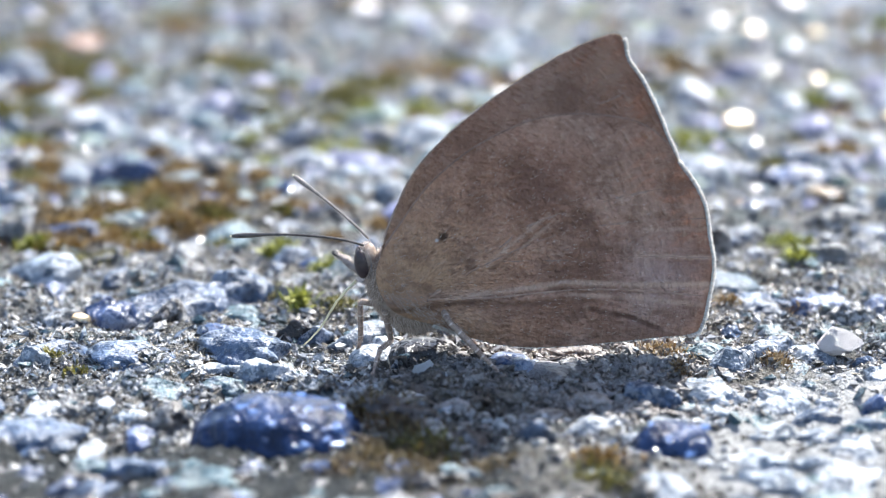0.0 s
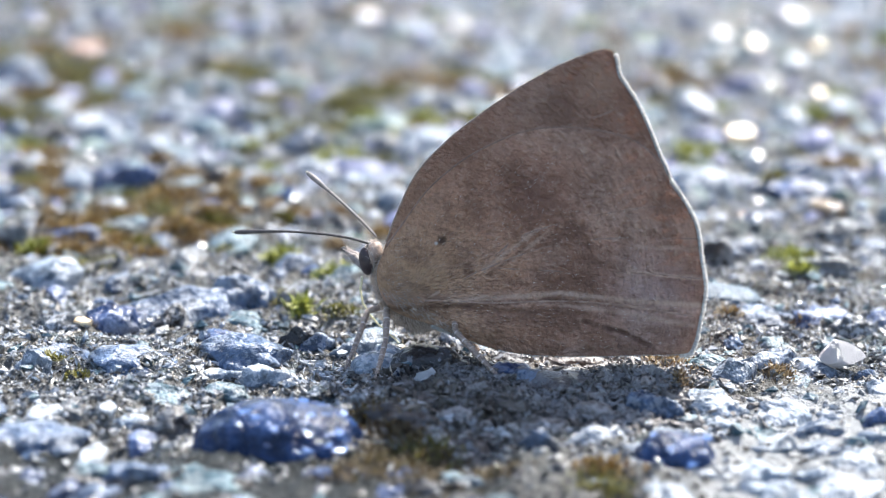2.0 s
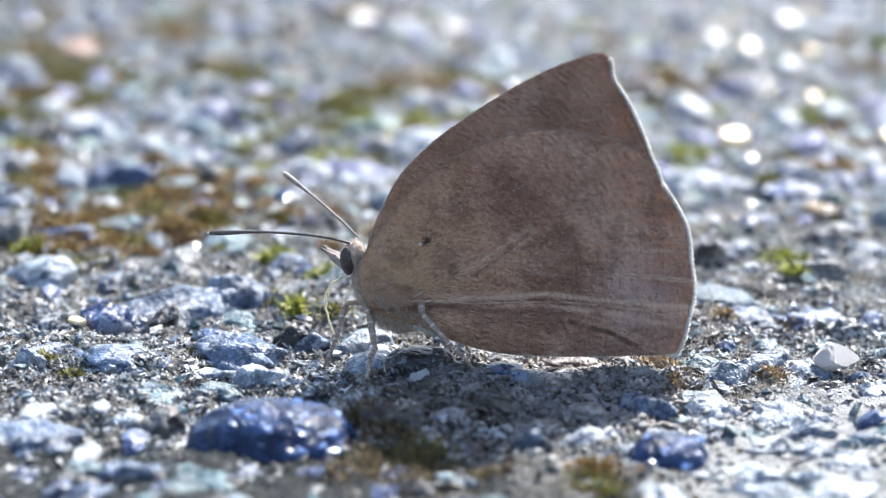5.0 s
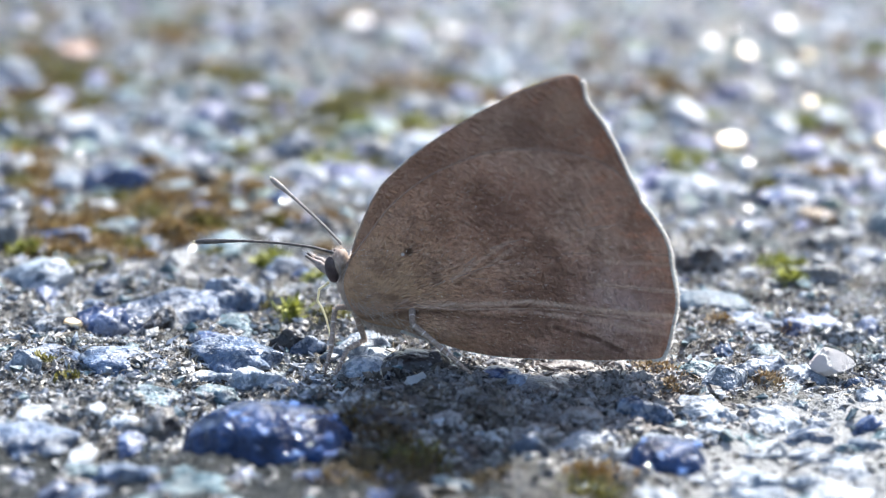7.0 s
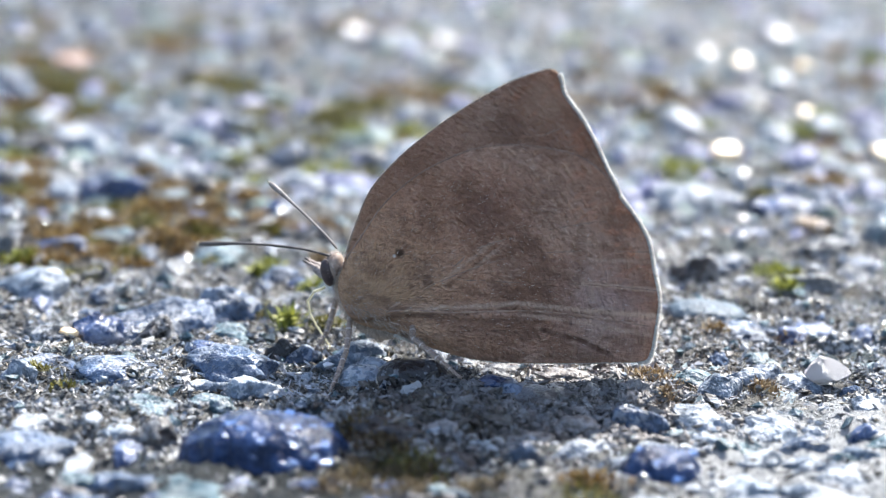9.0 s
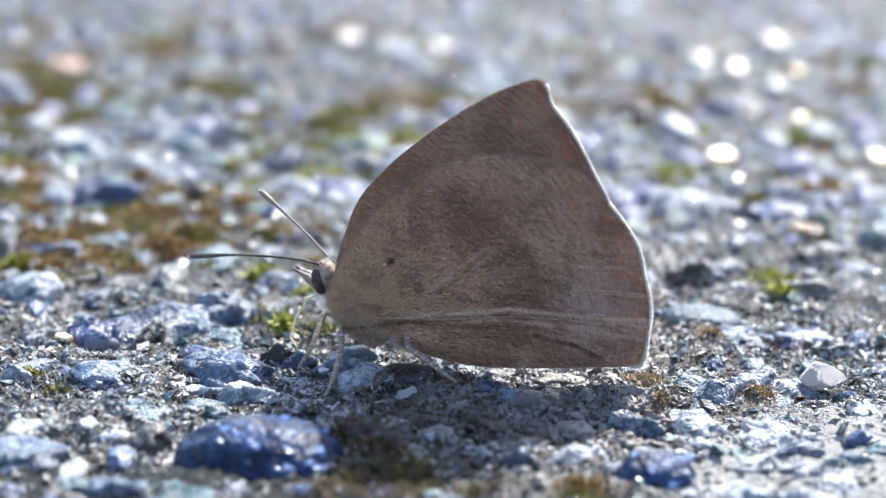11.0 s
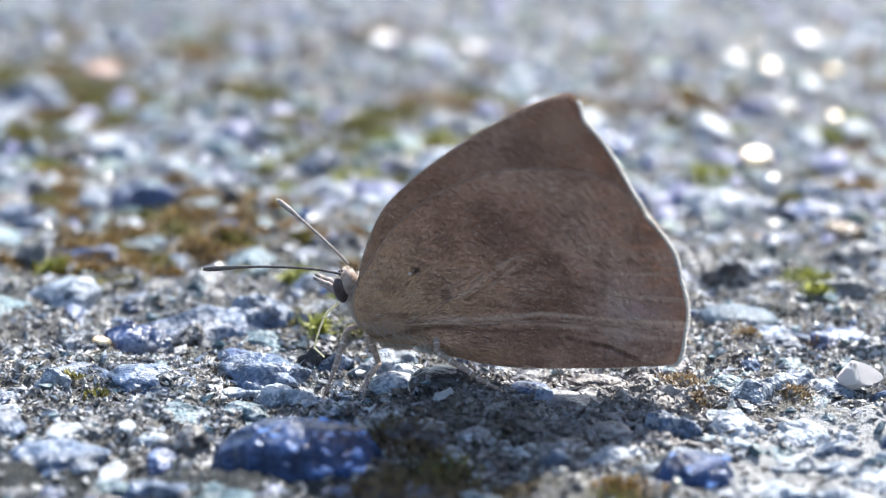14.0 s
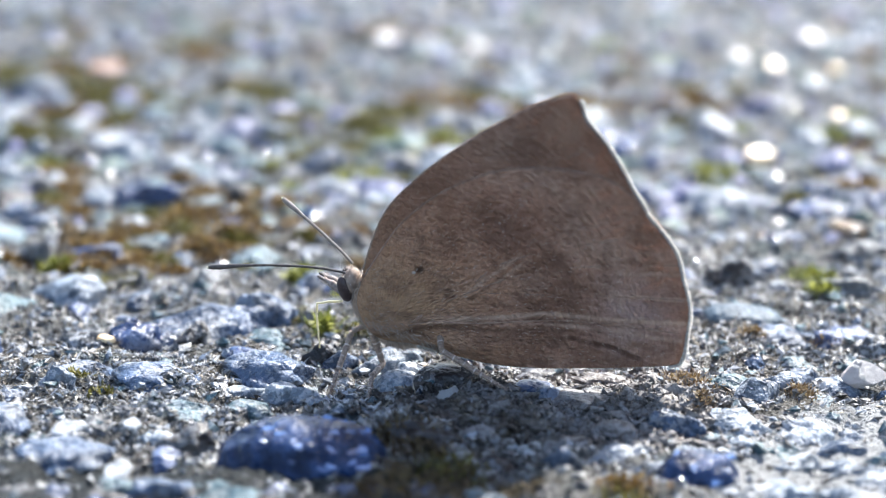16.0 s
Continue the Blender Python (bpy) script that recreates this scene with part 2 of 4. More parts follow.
        under = n.ramp(n.math("DIVIDE", n.math("ABSOLUTE", n.math("SUBTRACT", line, 4.25)), 1.0), (0.05, 0.6), (0.28, 0.0))
        col = n.mix(n.math("MULTIPLY", under, n.ramp(n.math("DIVIDE", xyz.outputs["X"], 20.0), (0.35, 1.0), (0.6, 0.0))), col, (0.142, 0.078, 0.054))
        # Darker below the fold line.
        fold = n.math("ADD", n.math("MULTIPLY", n.math("SUBTRACT", xyz.outputs["X"], 10.2), 0.3), n.math("SUBTRACT", xyz.outputs["Z"], 3.95))
        inside = n.math("MULTIPLY", n.ramp(n.math("ADD", n.math("MULTIPLY", fold, 0.5), 0.5), (0.42, 1.0), (0.5, 0.0)),
                        n.ramp(n.math("DIVIDE", xyz.outputs["X"], 20.0), (0.47, 0.0), (0.53, 0.45)))
        col = n.mix(inside, col, (0.178, 0.096, 0.067))
        mottle = n.noise(0.75, scale=(0.6, 1, 1), turn=(0, 30, 0), detail=5, rough=0.7)
        col = n.mix(n.ramp(mottle, (0.4, 0.5), (0.5, 0.0)), col, (0.2, 0.115, 0.085))
        band = n.math("ADD", away(9.4, 7.2), n.math("MULTIPLY", n.math("SUBTRACT", mottle, 0.5), 9.0))
        col = n.mix(n.ramp(n.math("DIVIDE", band, 10.0), (0.15, 0.4), (0.42, 0.0)), col, (0.19, 0.105, 0.08))
        col = n.mix(n.ramp(away(-0.42, 8.78), (0.07, 0.8), (0.17, 0.0)), col, (0.742, 0.727, 0.738))
        pale_scales, dark_brown = (0.66, 0.49, 0.40), (0.12, 0.066, 0.048)
        col = n.mix(mark(((5.0, 14.2), (6.6, 12.7), (9.2, 11.3), (11.0, 8.4), (10.5, 6.0), (12.2, 4.9)), 1.1, 0.34, 1.1), col, dark_brown)
        col = n.mix(mark(((13.4, 12.0), (12.9, 9.4), (13.2, 8.2), (11.7, 7.2)), 0.4, 0.22, 0.5), col, dark_brown)
        col = n.mix(mark(((0.3, 4.3), (5.4, 4.9)), 0.28, 0.7), col, dark_brown)
        col = n.mix(mark(((5.4, 4.9), (8.5, 5.25), (13.4, 5.1), (16.5, 5.0)), 0.2, 0.5, 0.2), col, dark_brown)
        col = n.mix(mark(((3.3, 6.7), (6.2, 9.0)), 0.2, 0.5, 0.2), col, dark_brown)
        col = n.mix(mark(((10.2, 3.9), (12.9, 3.3), (15.2, 2.4)), 0.26, 0.95, 0.15), col, dark_brown)
        col = n.mix(mark(((3.0, 7.1), (7.2, 10.5)), 0.24, 0.52, 0.24), col, pale_scales)
        col = n.mix(mark(((5.2, 7.95), (7.6, 10.2)), 0.2, 0.44, 0.24), col, pale_scales)
        col = n.mix(mark(((0.3, 4.6), (8.5, 5.75), (13.4, 5.6), (18.2, 5.7)), 0.27, 0.8, 0.18), col, pale_scales)
        col = n.mix(mark(((8.6, 4.9), (13.0, 4.7), (17.9, 4.2)), 0.26, 0.5), col, pale_scales)
        col = n.mix(mark(((13.4, 7.7), (18.4, 7.6)), 0.24, 0.55), col, pale_scales)
        col = n.mix(mark(((13.8, 9.5), (18.2, 9.6)), 0.2, 0.45), col, pale_scales)
    col = n.mix(1.0, col, (1.09, 1.05, 0.99), "MULTIPLY")
    n.set(col, 0.65, Specular_IOR_Level=0.15)
    n.bump(n.math("ADD", dents, n.math("ADD", n.math("MULTIPLY", pits, 1.6), grain)), 0.00045, 1.0)
    tr = n.add("ShaderNodeBsdfTranslucent")
    n.link(n.mix(0.5, col, (0.35, 0.2, 0.13)), tr.inputs["Color"])
    mx = n.add("ShaderNodeMixShader", Fac=0.12)
    n.link(n.bsdf.outputs[0], mx.inputs[1])
    n.link(tr.outputs[0], mx.inputs[2])
    n.link(mx.outputs[0], n.out.inputs["Surface"])
    return n.mat


def plain_material(name, a, b, rough, size=2.0, relief=0.0001, gloss=0.5):
    n = Nodes(name)
    v = n.noise(size)
    n.bump(v, relief, 0.7)
    return n.set(n.mix(n.ramp(v, (0.35, 0.0), (0.65, 1.0)), a, b), rough, Specular_IOR_Level=gloss)


def leg_material():
    """Scaly grey-brown leg with pale rings along it."""
    n = Nodes("grey leg scales")
    v, rub = n.noise(5.0, scale=(1, 1.6, 1.6), detail=3), n.noise(1.2)
    xyz = n.add("ShaderNodeSeparateXYZ")
    n.link(n.space(), xyz.inputs[0])
    ring = n.math("SINE", n.math("MULTIPLY", xyz.outputs["X"], 7.4))
    col = n.mix(n.ramp(v, (0.36, 0.0), (0.62, 1.0)), (0.185, 0.13, 0.1), (0.36, 0.27, 0.22))
    col = n.mix(n.math("MULTIPLY", n.ramp(ring, (0.86, 0.0), (0.97, 0.75)), n.ramp(rub, (0.4, 0.2), (0.6, 1.0))), col, (0.72, 0.62, 0.55))
    n.bump(v, 0.00012, 1.0)
    return n.set(col, 0.55, Specular_IOR_Level=0.4)


ASPHALT = asphalt_material()
SLATE = stone_material("slate chipping", (0.022, 0.036, 0.066), (0.058, 0.088, 0.145), 0.3, 0.24, 0.6, 0.0011, 0.42)
BLUE = stone_material("dark blue chipping", (0.01, 0.021, 0.06), (0.03, 0.056, 0.135), 0.2, 0.2, 0.5, 0.0007, 0.5)
GLASSY = stone_material("glassy blue slag", (0.004, 0.011, 0.038), (0.011, 0.028, 0.08), 0.0, 0.1, 0.9, 0.0009, 0.24, (0.8, 0.45))
GREY = stone_material("grey chipping", (0.028, 0.029, 0.031), (0.072, 0.073, 0.076), 0.6, 0.3)
PALE = stone_material("pale chipping", (0.084, 0.109, 0.146), (0.178, 0.209, 0.246), 0.7, 0.32)
SMOOTH = stone_material("smooth pale blue chipping", (0.05, 0.075, 0.1), (0.075, 0.105, 0.135), 0.2, 0.5, 0.3, 0.0005, 0.3, (0.4, 0.25))
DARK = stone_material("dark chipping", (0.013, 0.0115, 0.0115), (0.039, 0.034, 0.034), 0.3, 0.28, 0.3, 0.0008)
GREEN = stone_material("greenish chipping", (0.045, 0.08, 0.062), (0.1, 0.16, 0.125), 0.5, 0.32)
TEAL = stone_material("teal-grey chipping", (0.03, 0.062, 0.075), (0.07, 0.12, 0.14), 0.35, 0.32)
RUST = stone_material("rusty chipping", (0.091, 0.0525, 0.0245), (0.21, 0.147, 0.0805), 0.6, 0.2)
LILAC = stone_material("lilac chipping", (0.075, 0.08, 0.165), (0.17, 0.17, 0.3), 0.4, 0.3)
GRIT_PALE = stone_material("pale grit", (0.115, 0.113, 0.11), (0.31, 0.3, 0.285), 0.7, 0.3)
SPLINTER = stone_material("glossy splinters", (0.0217, 0.0301, 0.0518), (0.347, 0.356, 0.373), 0.5, 0.08, 0.5, 0.0002)
# Bright blue puts the slag's glints into colour, so they show unlit too.
GLINT_FACET = stone_material("bright blue glint facet", (0.015, 0.035, 0.11), (0.16, 0.26, 0.5), 0.0, 0.14, 0.4, 0.0002, 0.6, (0.5, 0.15))
GLINT = stone_material("white splinters", (0.205, 0.212, 0.22), (0.5, 0.505, 0.51), 0.5, 0.15, 0.5, 0.0001)
STRAW = stone_material("straw fibres", (0.12, 0.085, 0.05), (0.42, 0.36, 0.27), 0.3, 0.35, 0.4, 0.0001)
GRIT_DARK = stone_material("dark grit", (0.015, 0.012, 0.011), (0.13, 0.116, 0.1), 0.4, 0.15)
# Slab stones lie in the butterfly's shadow; its tone is part of this colour.
SHADED_SLAB = stone_material("brown-grey slab binder with shadow tone", (0.08, 0.069, 0.062), (0.175, 0.153, 0.138), 0.25, 0.4, 0.3, 0.0009)
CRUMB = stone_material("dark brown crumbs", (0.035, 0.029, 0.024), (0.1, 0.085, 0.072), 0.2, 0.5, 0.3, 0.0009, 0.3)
QUARTZ = plain_material("white quartz", (0.66, 0.63, 0.62), (0.42, 0.38, 0.37), 0.32, 1.2, 0.0003, 0.5)
FLAKE = plain_material("dusty white flake", (0.6, 0.61, 0.62), (0.36, 0.36, 0.36), 0.5, 1.6, 0.0004, 0.4)
AMBER = plain_material("amber quartz", (0.85, 0.55, 0.28), (0.85, 0.72, 0.5), 0.38, 1.0, 0.00008, 0.5)
FELDSPAR = plain_material("pinkish feldspar", (0.34, 0.2, 0.15), (0.42, 0.31, 0.26), 0.5, 1.0, 0.0003, 0.4)
MOSS_GREEN = moss_material("green moss", (0.08, 0.09, 0.014), (0.2, 0.215, 0.034), (0.36, 0.37, 0.09))
MOSS_OLIVE = moss_material("olive moss", (0.035, 0.033, 0.009), (0.11, 0.10, 0.02), (0.22, 0.20, 0.045))
MOSS_OCHRE = moss_material("ochre moss", (0.056, 0.031, 0.011), (0.17, 0.096, 0.027), (0.3, 0.205, 0.062))
MOSS_DRY = moss_material("dry brown moss", (0.068, 0.04, 0.02), (0.19, 0.12, 0.055), (0.35, 0.27, 0.15))
MOSS_DARK = moss_material("dark moss with hollow shade", (0.036, 0.025, 0.013), (0.085, 0.054, 0.024), (0.14, 0.105, 0.038))
HINDWING = wing_material("hindwing scales", False)
FOREWING = wing_material("forewing scales", True)
FRINGE = moss_material("pale fringe scales", (0.45, 0.41, 0.38), (0.62, 0.6, 0.57), (0.78, 0.77, 0.75), 0.55)
VEIN = plain_material("wing vein", (0.36, 0.235, 0.175), (0.23, 0.14, 0.1), 0.7, 1.6)
FUR = plain_material("grey brown fur", (0.24, 0.17, 0.13), (0.36, 0.28, 0.23), 0.7)
HAIR = moss_material("grey hair", (0.38, 0.28, 0.215), (0.57, 0.445, 0.36), (0.74, 0.635, 0.56), 0.06)
PALP = plain_material("grey palp scales", (0.16, 0.125, 0.115), (0.34, 0.29, 0.27), 0.65, 3.0)
EYE_MAT = plain_material("compound eye", (0.032, 0.021, 0.022), (0.062, 0.043, 0.042), 0.36, 2.0, 0.00003, 0.35)
HORN = plain_material("dark antenna", (0.035, 0.028, 0.026), (0.11, 0.09, 0.08), 0.45, 3.0)
HORN_PALE = plain_material("pale antenna", (0.2, 0.165, 0.145), (0.34, 0.29, 0.26), 0.5, 3.0)
LEG = leg_material()
TONGUE = moss_material("straw proboscis", (0.66, 0.61, 0.42), (0.72, 0.68, 0.5), (0.8, 0.77, 0.62), 0.4)


# ---- mesh helpers ----
def mesh_of(name, verts, faces, material, smooth=True):
    me = bpy.data.meshes.new(name)
    me.from_pydata([tuple(v) for v in verts], [], faces)
    me.materials.append(material)
    if smooth:
        me.polygons.foreach_set("use_smooth", [True] * len(me.polygons))
    return me


def part(name, me, parent, label="", at=None):
    ob = new(name, me)
    ob.parent = parent
    if at is not None:
        ob.matrix_basis = at
    return tagged(ob, label)


TABLE = np.random.RandomState(3).rand(64, 64)


def value_noise(x, y):
    i, j = np.floor(x).astype(int), np.floor(y).astype(int)
    u, v = x - i, y - j
    u, v = u * u * (3 - 2 * u), v * v * (3 - 2 * v)
    a, b = TABLE[i % 64, j % 64], TABLE[(i + 1) % 64, j % 64]
    c, d = TABLE[i % 64, (j + 1) % 64], TABLE[(i + 1) % 64, (j + 1) % 64]
    return (a * (1 - u) + b * u) * (1 - v) + (c * (1 - u) + d * u) * v - 0.5


def relief(x, y):
    """Height of the road in mm at x, y in mm: rough binder, worn a little lower where the butterfly sits."""
    x, y = np.asarray(x, float), np.asarray(y, float)
    h = 1.5 * value_noise(x / 7 + 5, y / 7 + 9) + 0.9 * value_noise(x / 2.6 + 31, y / 2.6)
    h = h + 0.6 * value_noise(x / 1.1, y / 1.1 + 17) + 0.34 * value_noise(x / 0.5 + 3, y / 0.5)
    seat = np.exp(-((x - 6) / 15) ** 2 - ((y - 4) / 3.6) ** 2)
    front = np.exp(-((x - 6) / 14) ** 2 - ((y + 2.2) / 2.4) ** 2)
    worn = np.exp(-((x - 26) / 14) ** 2 - ((y + 14) / 11) ** 2)
    return h * (1 - 0.5 * seat) * (1 - 0.45 * worn) - 0.2 - 0.3 * seat + 0.4 * front


def axis(lo, near_lo, near_hi, hi, fine, step):
    """Grid lines, close together in the middle and ever wider apart towards the horizon."""
    inner = np.concatenate([np.arange(lo, near_lo, step), np.arange(near_lo, near_hi, fine), np.arange(near_hi, hi, step)])
    grow = [step]
    while sum(grow) < 40000:
        grow.append(grow[-1] * 1.13)
    out = np.cumsum(grow)
    return np.concatenate([(lo - out)[::-1], inner, inner[-1] + out])


def road_sheet():
    xs, ys = axis(-62, -34, 34, 62, 0.2, 0.5), axis(-32, -24, 34, 146, 0.2, 0.5)
    gx, gy = np.meshgrid(xs, ys)
    co = np.stack([gx * MM, gy * MM, relief(gx, gy) * MM], -1).reshape(-1, 3)
    nx, ny = len(xs), len(ys)
    k = (np.arange(ny - 1)[:, None] * nx + np.arange(nx - 1)[None]).ravel()
    quads = np.stack([k, k + 1, k + nx + 1, k + nx], -1)
    me = bpy.data.meshes.new("ground")
    me.vertices.add(len(co))
    me.vertices.foreach_set("co", co.ravel())
    me.loops.add(quads.size)
    me.loops.foreach_set("vertex_index", quads.ravel())
    me.polygons.add(len(quads))
    me.polygons.foreach_set("loop_start", np.arange(len(quads)) * 4)
    me.polygons.foreach_set("use_smooth", np.ones(len(quads), bool))
    me.update(calc_edges=True)
    me.materials.append(ASPHALT)
    return new("ground", me)


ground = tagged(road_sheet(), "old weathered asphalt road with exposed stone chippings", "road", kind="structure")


# ---- stones of the road ----
def stone_shape(seed, level, cuts=9, rough=0.2):
    """Verts and faces of an angular, worn chipping about 1 across its half width."""
    rnd = random.Random(seed)
    bm = bmesh.new()
    bmesh.ops.create_icosphere(bm, subdivisions=level, radius=1.0)
    planes = []
    for _ in range(cuts):
        v = Vector((rnd.gauss(0, 1), rnd.gauss(0, 1), rnd.gauss(0, 0.9))).normalized()
        planes.append((v, rnd.uniform(0.55, 0.85)))
    off = Vector((rnd.uniform(0, 50), rnd.uniform(0, 50), rnd.uniform(0, 50)))
    for v in bm.verts:
        p = v.co.copy()
        for nrm, far in planes:
            over = p.dot(nrm) - far
            if over > 0:
                p -= nrm * over * 0.92
        p += p.normalized() * (noise.noise(p * 2.2 + off) * rough + noise.noise(p * 5 + off) * rough * 0.5)
        v.co = p * 1.15
    verts, faces = [v.co.copy() for v in bm.verts], [[v.index for v in f.verts] for f in bm.faces]
    bm.free()
    return verts, faces


SHAPES = [stone_shape(s, 4) for s in range(10)]
SMALL = [stone_shape(40 + s, 2) for s in range(8)]
STONE_MESHES = {}


def stone_mesh(material, k):
    if (material.name, k) not in STONE_MESHES:
        STONE_MESHES[material.name, k] = mesh_of("stone", *SHAPES[k], material)
    return STONE_MESHES[material.name, k]


rng = random.Random(11)
TAKEN = []


def stone(x, y, wide, deep, high, material, turn=None, shape=None, sink=None):
    """One chipping sunk in the binder: centre and sizes in mm, high above the road around it."""
    TAKEN.append((x, y, wide / 2, deep / 2))
    sink = 0.9 * high + 0.5 if sink is None else sink
    z = float(relief(x, y)) * 0.5 - 0.3 + (high - sink) / 2
    turn = rng.uniform(-18, 18) if turn is None else turn
    m = pose(x * MM, y * MM, z * MM, rng.uniform(-6, 6), rng.uniform(-6, 6), turn)
    m = m @ Matrix.Diagonal((wide / 2 * MM, deep / 2 * MM, (high + sink) / 2 * MM, 1))
    return part("stone", stone_mesh(material, rng.randrange(10) if shape is None else shape), ground, at=m)


def stones_seen(material, *rows):
    """Rows of x, front y, width and apparent height in mm."""
    for x, y, w, h in rows:
        deep = w * rng.uniform(0.7, 0.85)
        high = max(0.6, 1.18 * (h - 0.34 * deep) / 0.93)
        stone(x, y + 0.4 * deep, w * 1.1, deep, high, material)


boxy, boxy_faces = stone_shape(77, 5, cuts=0, rough=0.07)
SHAPES.append(([Vector([math.copysign(abs(c / 1.15) ** 0.8, c) * 1.03 for c in v]) for v in boxy], boxy_faces))


def facets(owner, count, low, high, seed):
    """Small added facets, bright blue in place of glints, that break a glassy stone's rounded top and front."""
    r = random.Random(seed)
    shape = SHAPES[10][0]
    spots = [v for v in shape if 0.5 < v.z < 0.98 and v.y < 0.55 and abs(v.x - 0.1) < 0.65]
    back = owner.matrix_basis.inverted()
    for spot in r.sample(spots, count):
        sides = r.choice((4, 5, 6))
        turn = [2 * math.pi * (k + r.uniform(-0.3, 0.3)) / sides for k in range(sides)]
        far = [r.uniform(0.6, 1.25) for _ in turn]
        verts = [Vector((math.cos(a) * d * k, math.sin(a) * d * k * 0.7, z)) for k, z in ((1.0, 0.0), (1.25, -0.6)) for a, d in zip(turn, far)]
        faces = [list(range(sides))] + [[sides + k, sides + (k + 1) % sides, (k + 1) % sides, k] for k in range(sides)]
        at = owner.matrix_basis @ spot
        m = pose(*at, r.gauss(24, 7), r.gauss(16, 7), r.uniform(-40, 40)) @ Matrix.Diagonal([r.uniform(low, high) * MM] * 3 + [1])
        part("facet", mesh_of("facet", verts, faces, GLINT_FACET, smooth=False), owner, at=back @ m)


facets(stone(-10.6, -12.4, 11.0, 6.6, 2.5, GLASSY, 0, 10, 4.5), 30, 0.15, 0.55, 5)
facets(stone(14.5, -14.6, 5.0, 3.4, 1.6, GLASSY, 0, 10, 2.5), 7, 0.2, 0.5, 6)
stones_seen(BLUE, (28.4, -9.1, 2.3, 1.5), (27.4, 36.3, 4.5, 2.0), (32.9, 45.3, 5.8, 2.4),
            (-31.5, 29.6, 4.4, 1.9), (-29.3, 46.2, 5.8, 3.2), (-6.3, -19.9, 3.8, 1.4))
stone(-19.6, 12.6, 14.6, 4.0, 2.1, SLATE, 33, 5)
stone(-15.6, 15.6, 5.2, 3.4, 2.6, SLATE, 30, 8)
# Dark stone added below the ridge in place of its shaded underside.
stone(-20.3, 9.6, 3.6, 2.2, 1.3, DARK, 30, 6)
stone(-24.6, 9.2, 4.6, 3.0, 1.9, BLUE, 28, 5)
stones_seen(DARK, (-10.8, 4.9, 2.7, 1.6), (21.6, 23.4, 3.7, 2.8), (-17.9, -11.9, 3.7, 2.2),
            (-22.9, -7.1, 2.1, 1.1), (-3.1, -11.0, 4.4, 1.8))
stones_seen(SLATE, (-14.3, 1.4, 6.0, 2.6), (-21.9, -1.4, 5.6, 2.3), (-9.3, 4.3, 2.4, 1.4), (5.3, -1.9, 3.1, 1.5),
            (13.8, -7.1, 3.4, 1.9), (5.5, -15.6, 2.8, 2.0), (24.0, -11.0, 3.4, 1.5), (23.8, 11.0, 5.2, 1.9),
            (-25.7, -15.1, 5.5, 2.2), (-18.7, -19.4, 3.8, 1.7), (-14.1, 59.6, 5.0, 2.8), (-21.3, -21.9, 3.4, 1.4), (24.2, 27.3, 4.3, 1.9))
stones_seen(PALE, (-15.6, -1.4, 3.2, 1.4), (-12.2, -3.0, 3.5, 1.8), (-5.9, 4.3, 4.5, 1.9), (-3.8, 3.1, 2.4, 1.4), 
            (18.2, -6.6, 4.2, 1.9), (20.0, -1.4, 3.6, 2.0), (9.4, -13.6, 3.9, 1.7), (22.9, 15.0, 7.0, 1.5),
            (-28.7, -1.4, 2.4, 1.6), (-33.9, 47.2, 3.7, 2.4), (21.4, -13.3, 2.9, 1.1),
            (19.0, -17.8, 4.2, 1.4), (27.8, -12.2, 2.4, 1.0), (17.6, -10.4, 2.6, 1.0), (21.0, -20.6, 3.0, 1.0), (14.6, -11.6, 2.6, 0.9), (24.2, -21.1, 5.2, 1.4), (26.3, 2.0, 3.3, 1.2))
stones_seen(TEAL, (-15.6, -22.4, 5.6, 1.6), (-21.0, -18.6, 3.6, 1.2), (-24.4, 46.4, 4.6, 1.6), (-31.0, 44.5, 4.4, 1.6), (-27.4, 34.4, 4.6, 1.8), (-5.8, 4.6, 4.2, 1.6), (18.6, 1.0, 4.4, 1.5))
stones_seen(GREEN, (-7.7, 67.5, 8.1, 3.5), (-18.5, 90.0, 5.0, 2.0), (14.0, 84.0, 4.0, 1.8))
stones_seen(DARK, (-46.0, 95.0, 5.0, 2.2), (-36.0, 112.0, 5.5, 2.4), (-52.0, 112.0, 5.0, 2.4), (-27.0, 100.0, 4.4, 2.0), (-20.0, 118.0, 5.0, 2.4), (-40.0, 64.0, 4.4, 2.2))
# Low stones under the wings; shade there is put in by dark colour.
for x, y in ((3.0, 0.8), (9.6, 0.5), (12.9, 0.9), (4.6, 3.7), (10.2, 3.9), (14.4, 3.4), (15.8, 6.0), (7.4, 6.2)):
    stone(x, y, 3.6, 2.3, 0.4, SHADED_SLAB if x > 10 else DARK)
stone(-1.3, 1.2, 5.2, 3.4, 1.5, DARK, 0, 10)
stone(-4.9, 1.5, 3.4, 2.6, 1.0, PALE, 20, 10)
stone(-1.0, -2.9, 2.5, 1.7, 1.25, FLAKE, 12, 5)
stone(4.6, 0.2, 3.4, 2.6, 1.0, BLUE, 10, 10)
stones_seen(SHADED_SLAB, (9.5, -3.5, 7.0, 1.6), (9.0, -8.4, 4.0, 1.4), (13.4, -3.4, 2.4, 1.0), (6.4, -10.8, 3.2, 1.1))
stones_seen(SHADED_SLAB, (4.2, -6.6, 6.0, 1.6), (0.6, -1.0, 3.4, 1.0), (-1.6, -6.6, 3.4, 1.3), (0.6, -9.8, 3.6, 1.2))
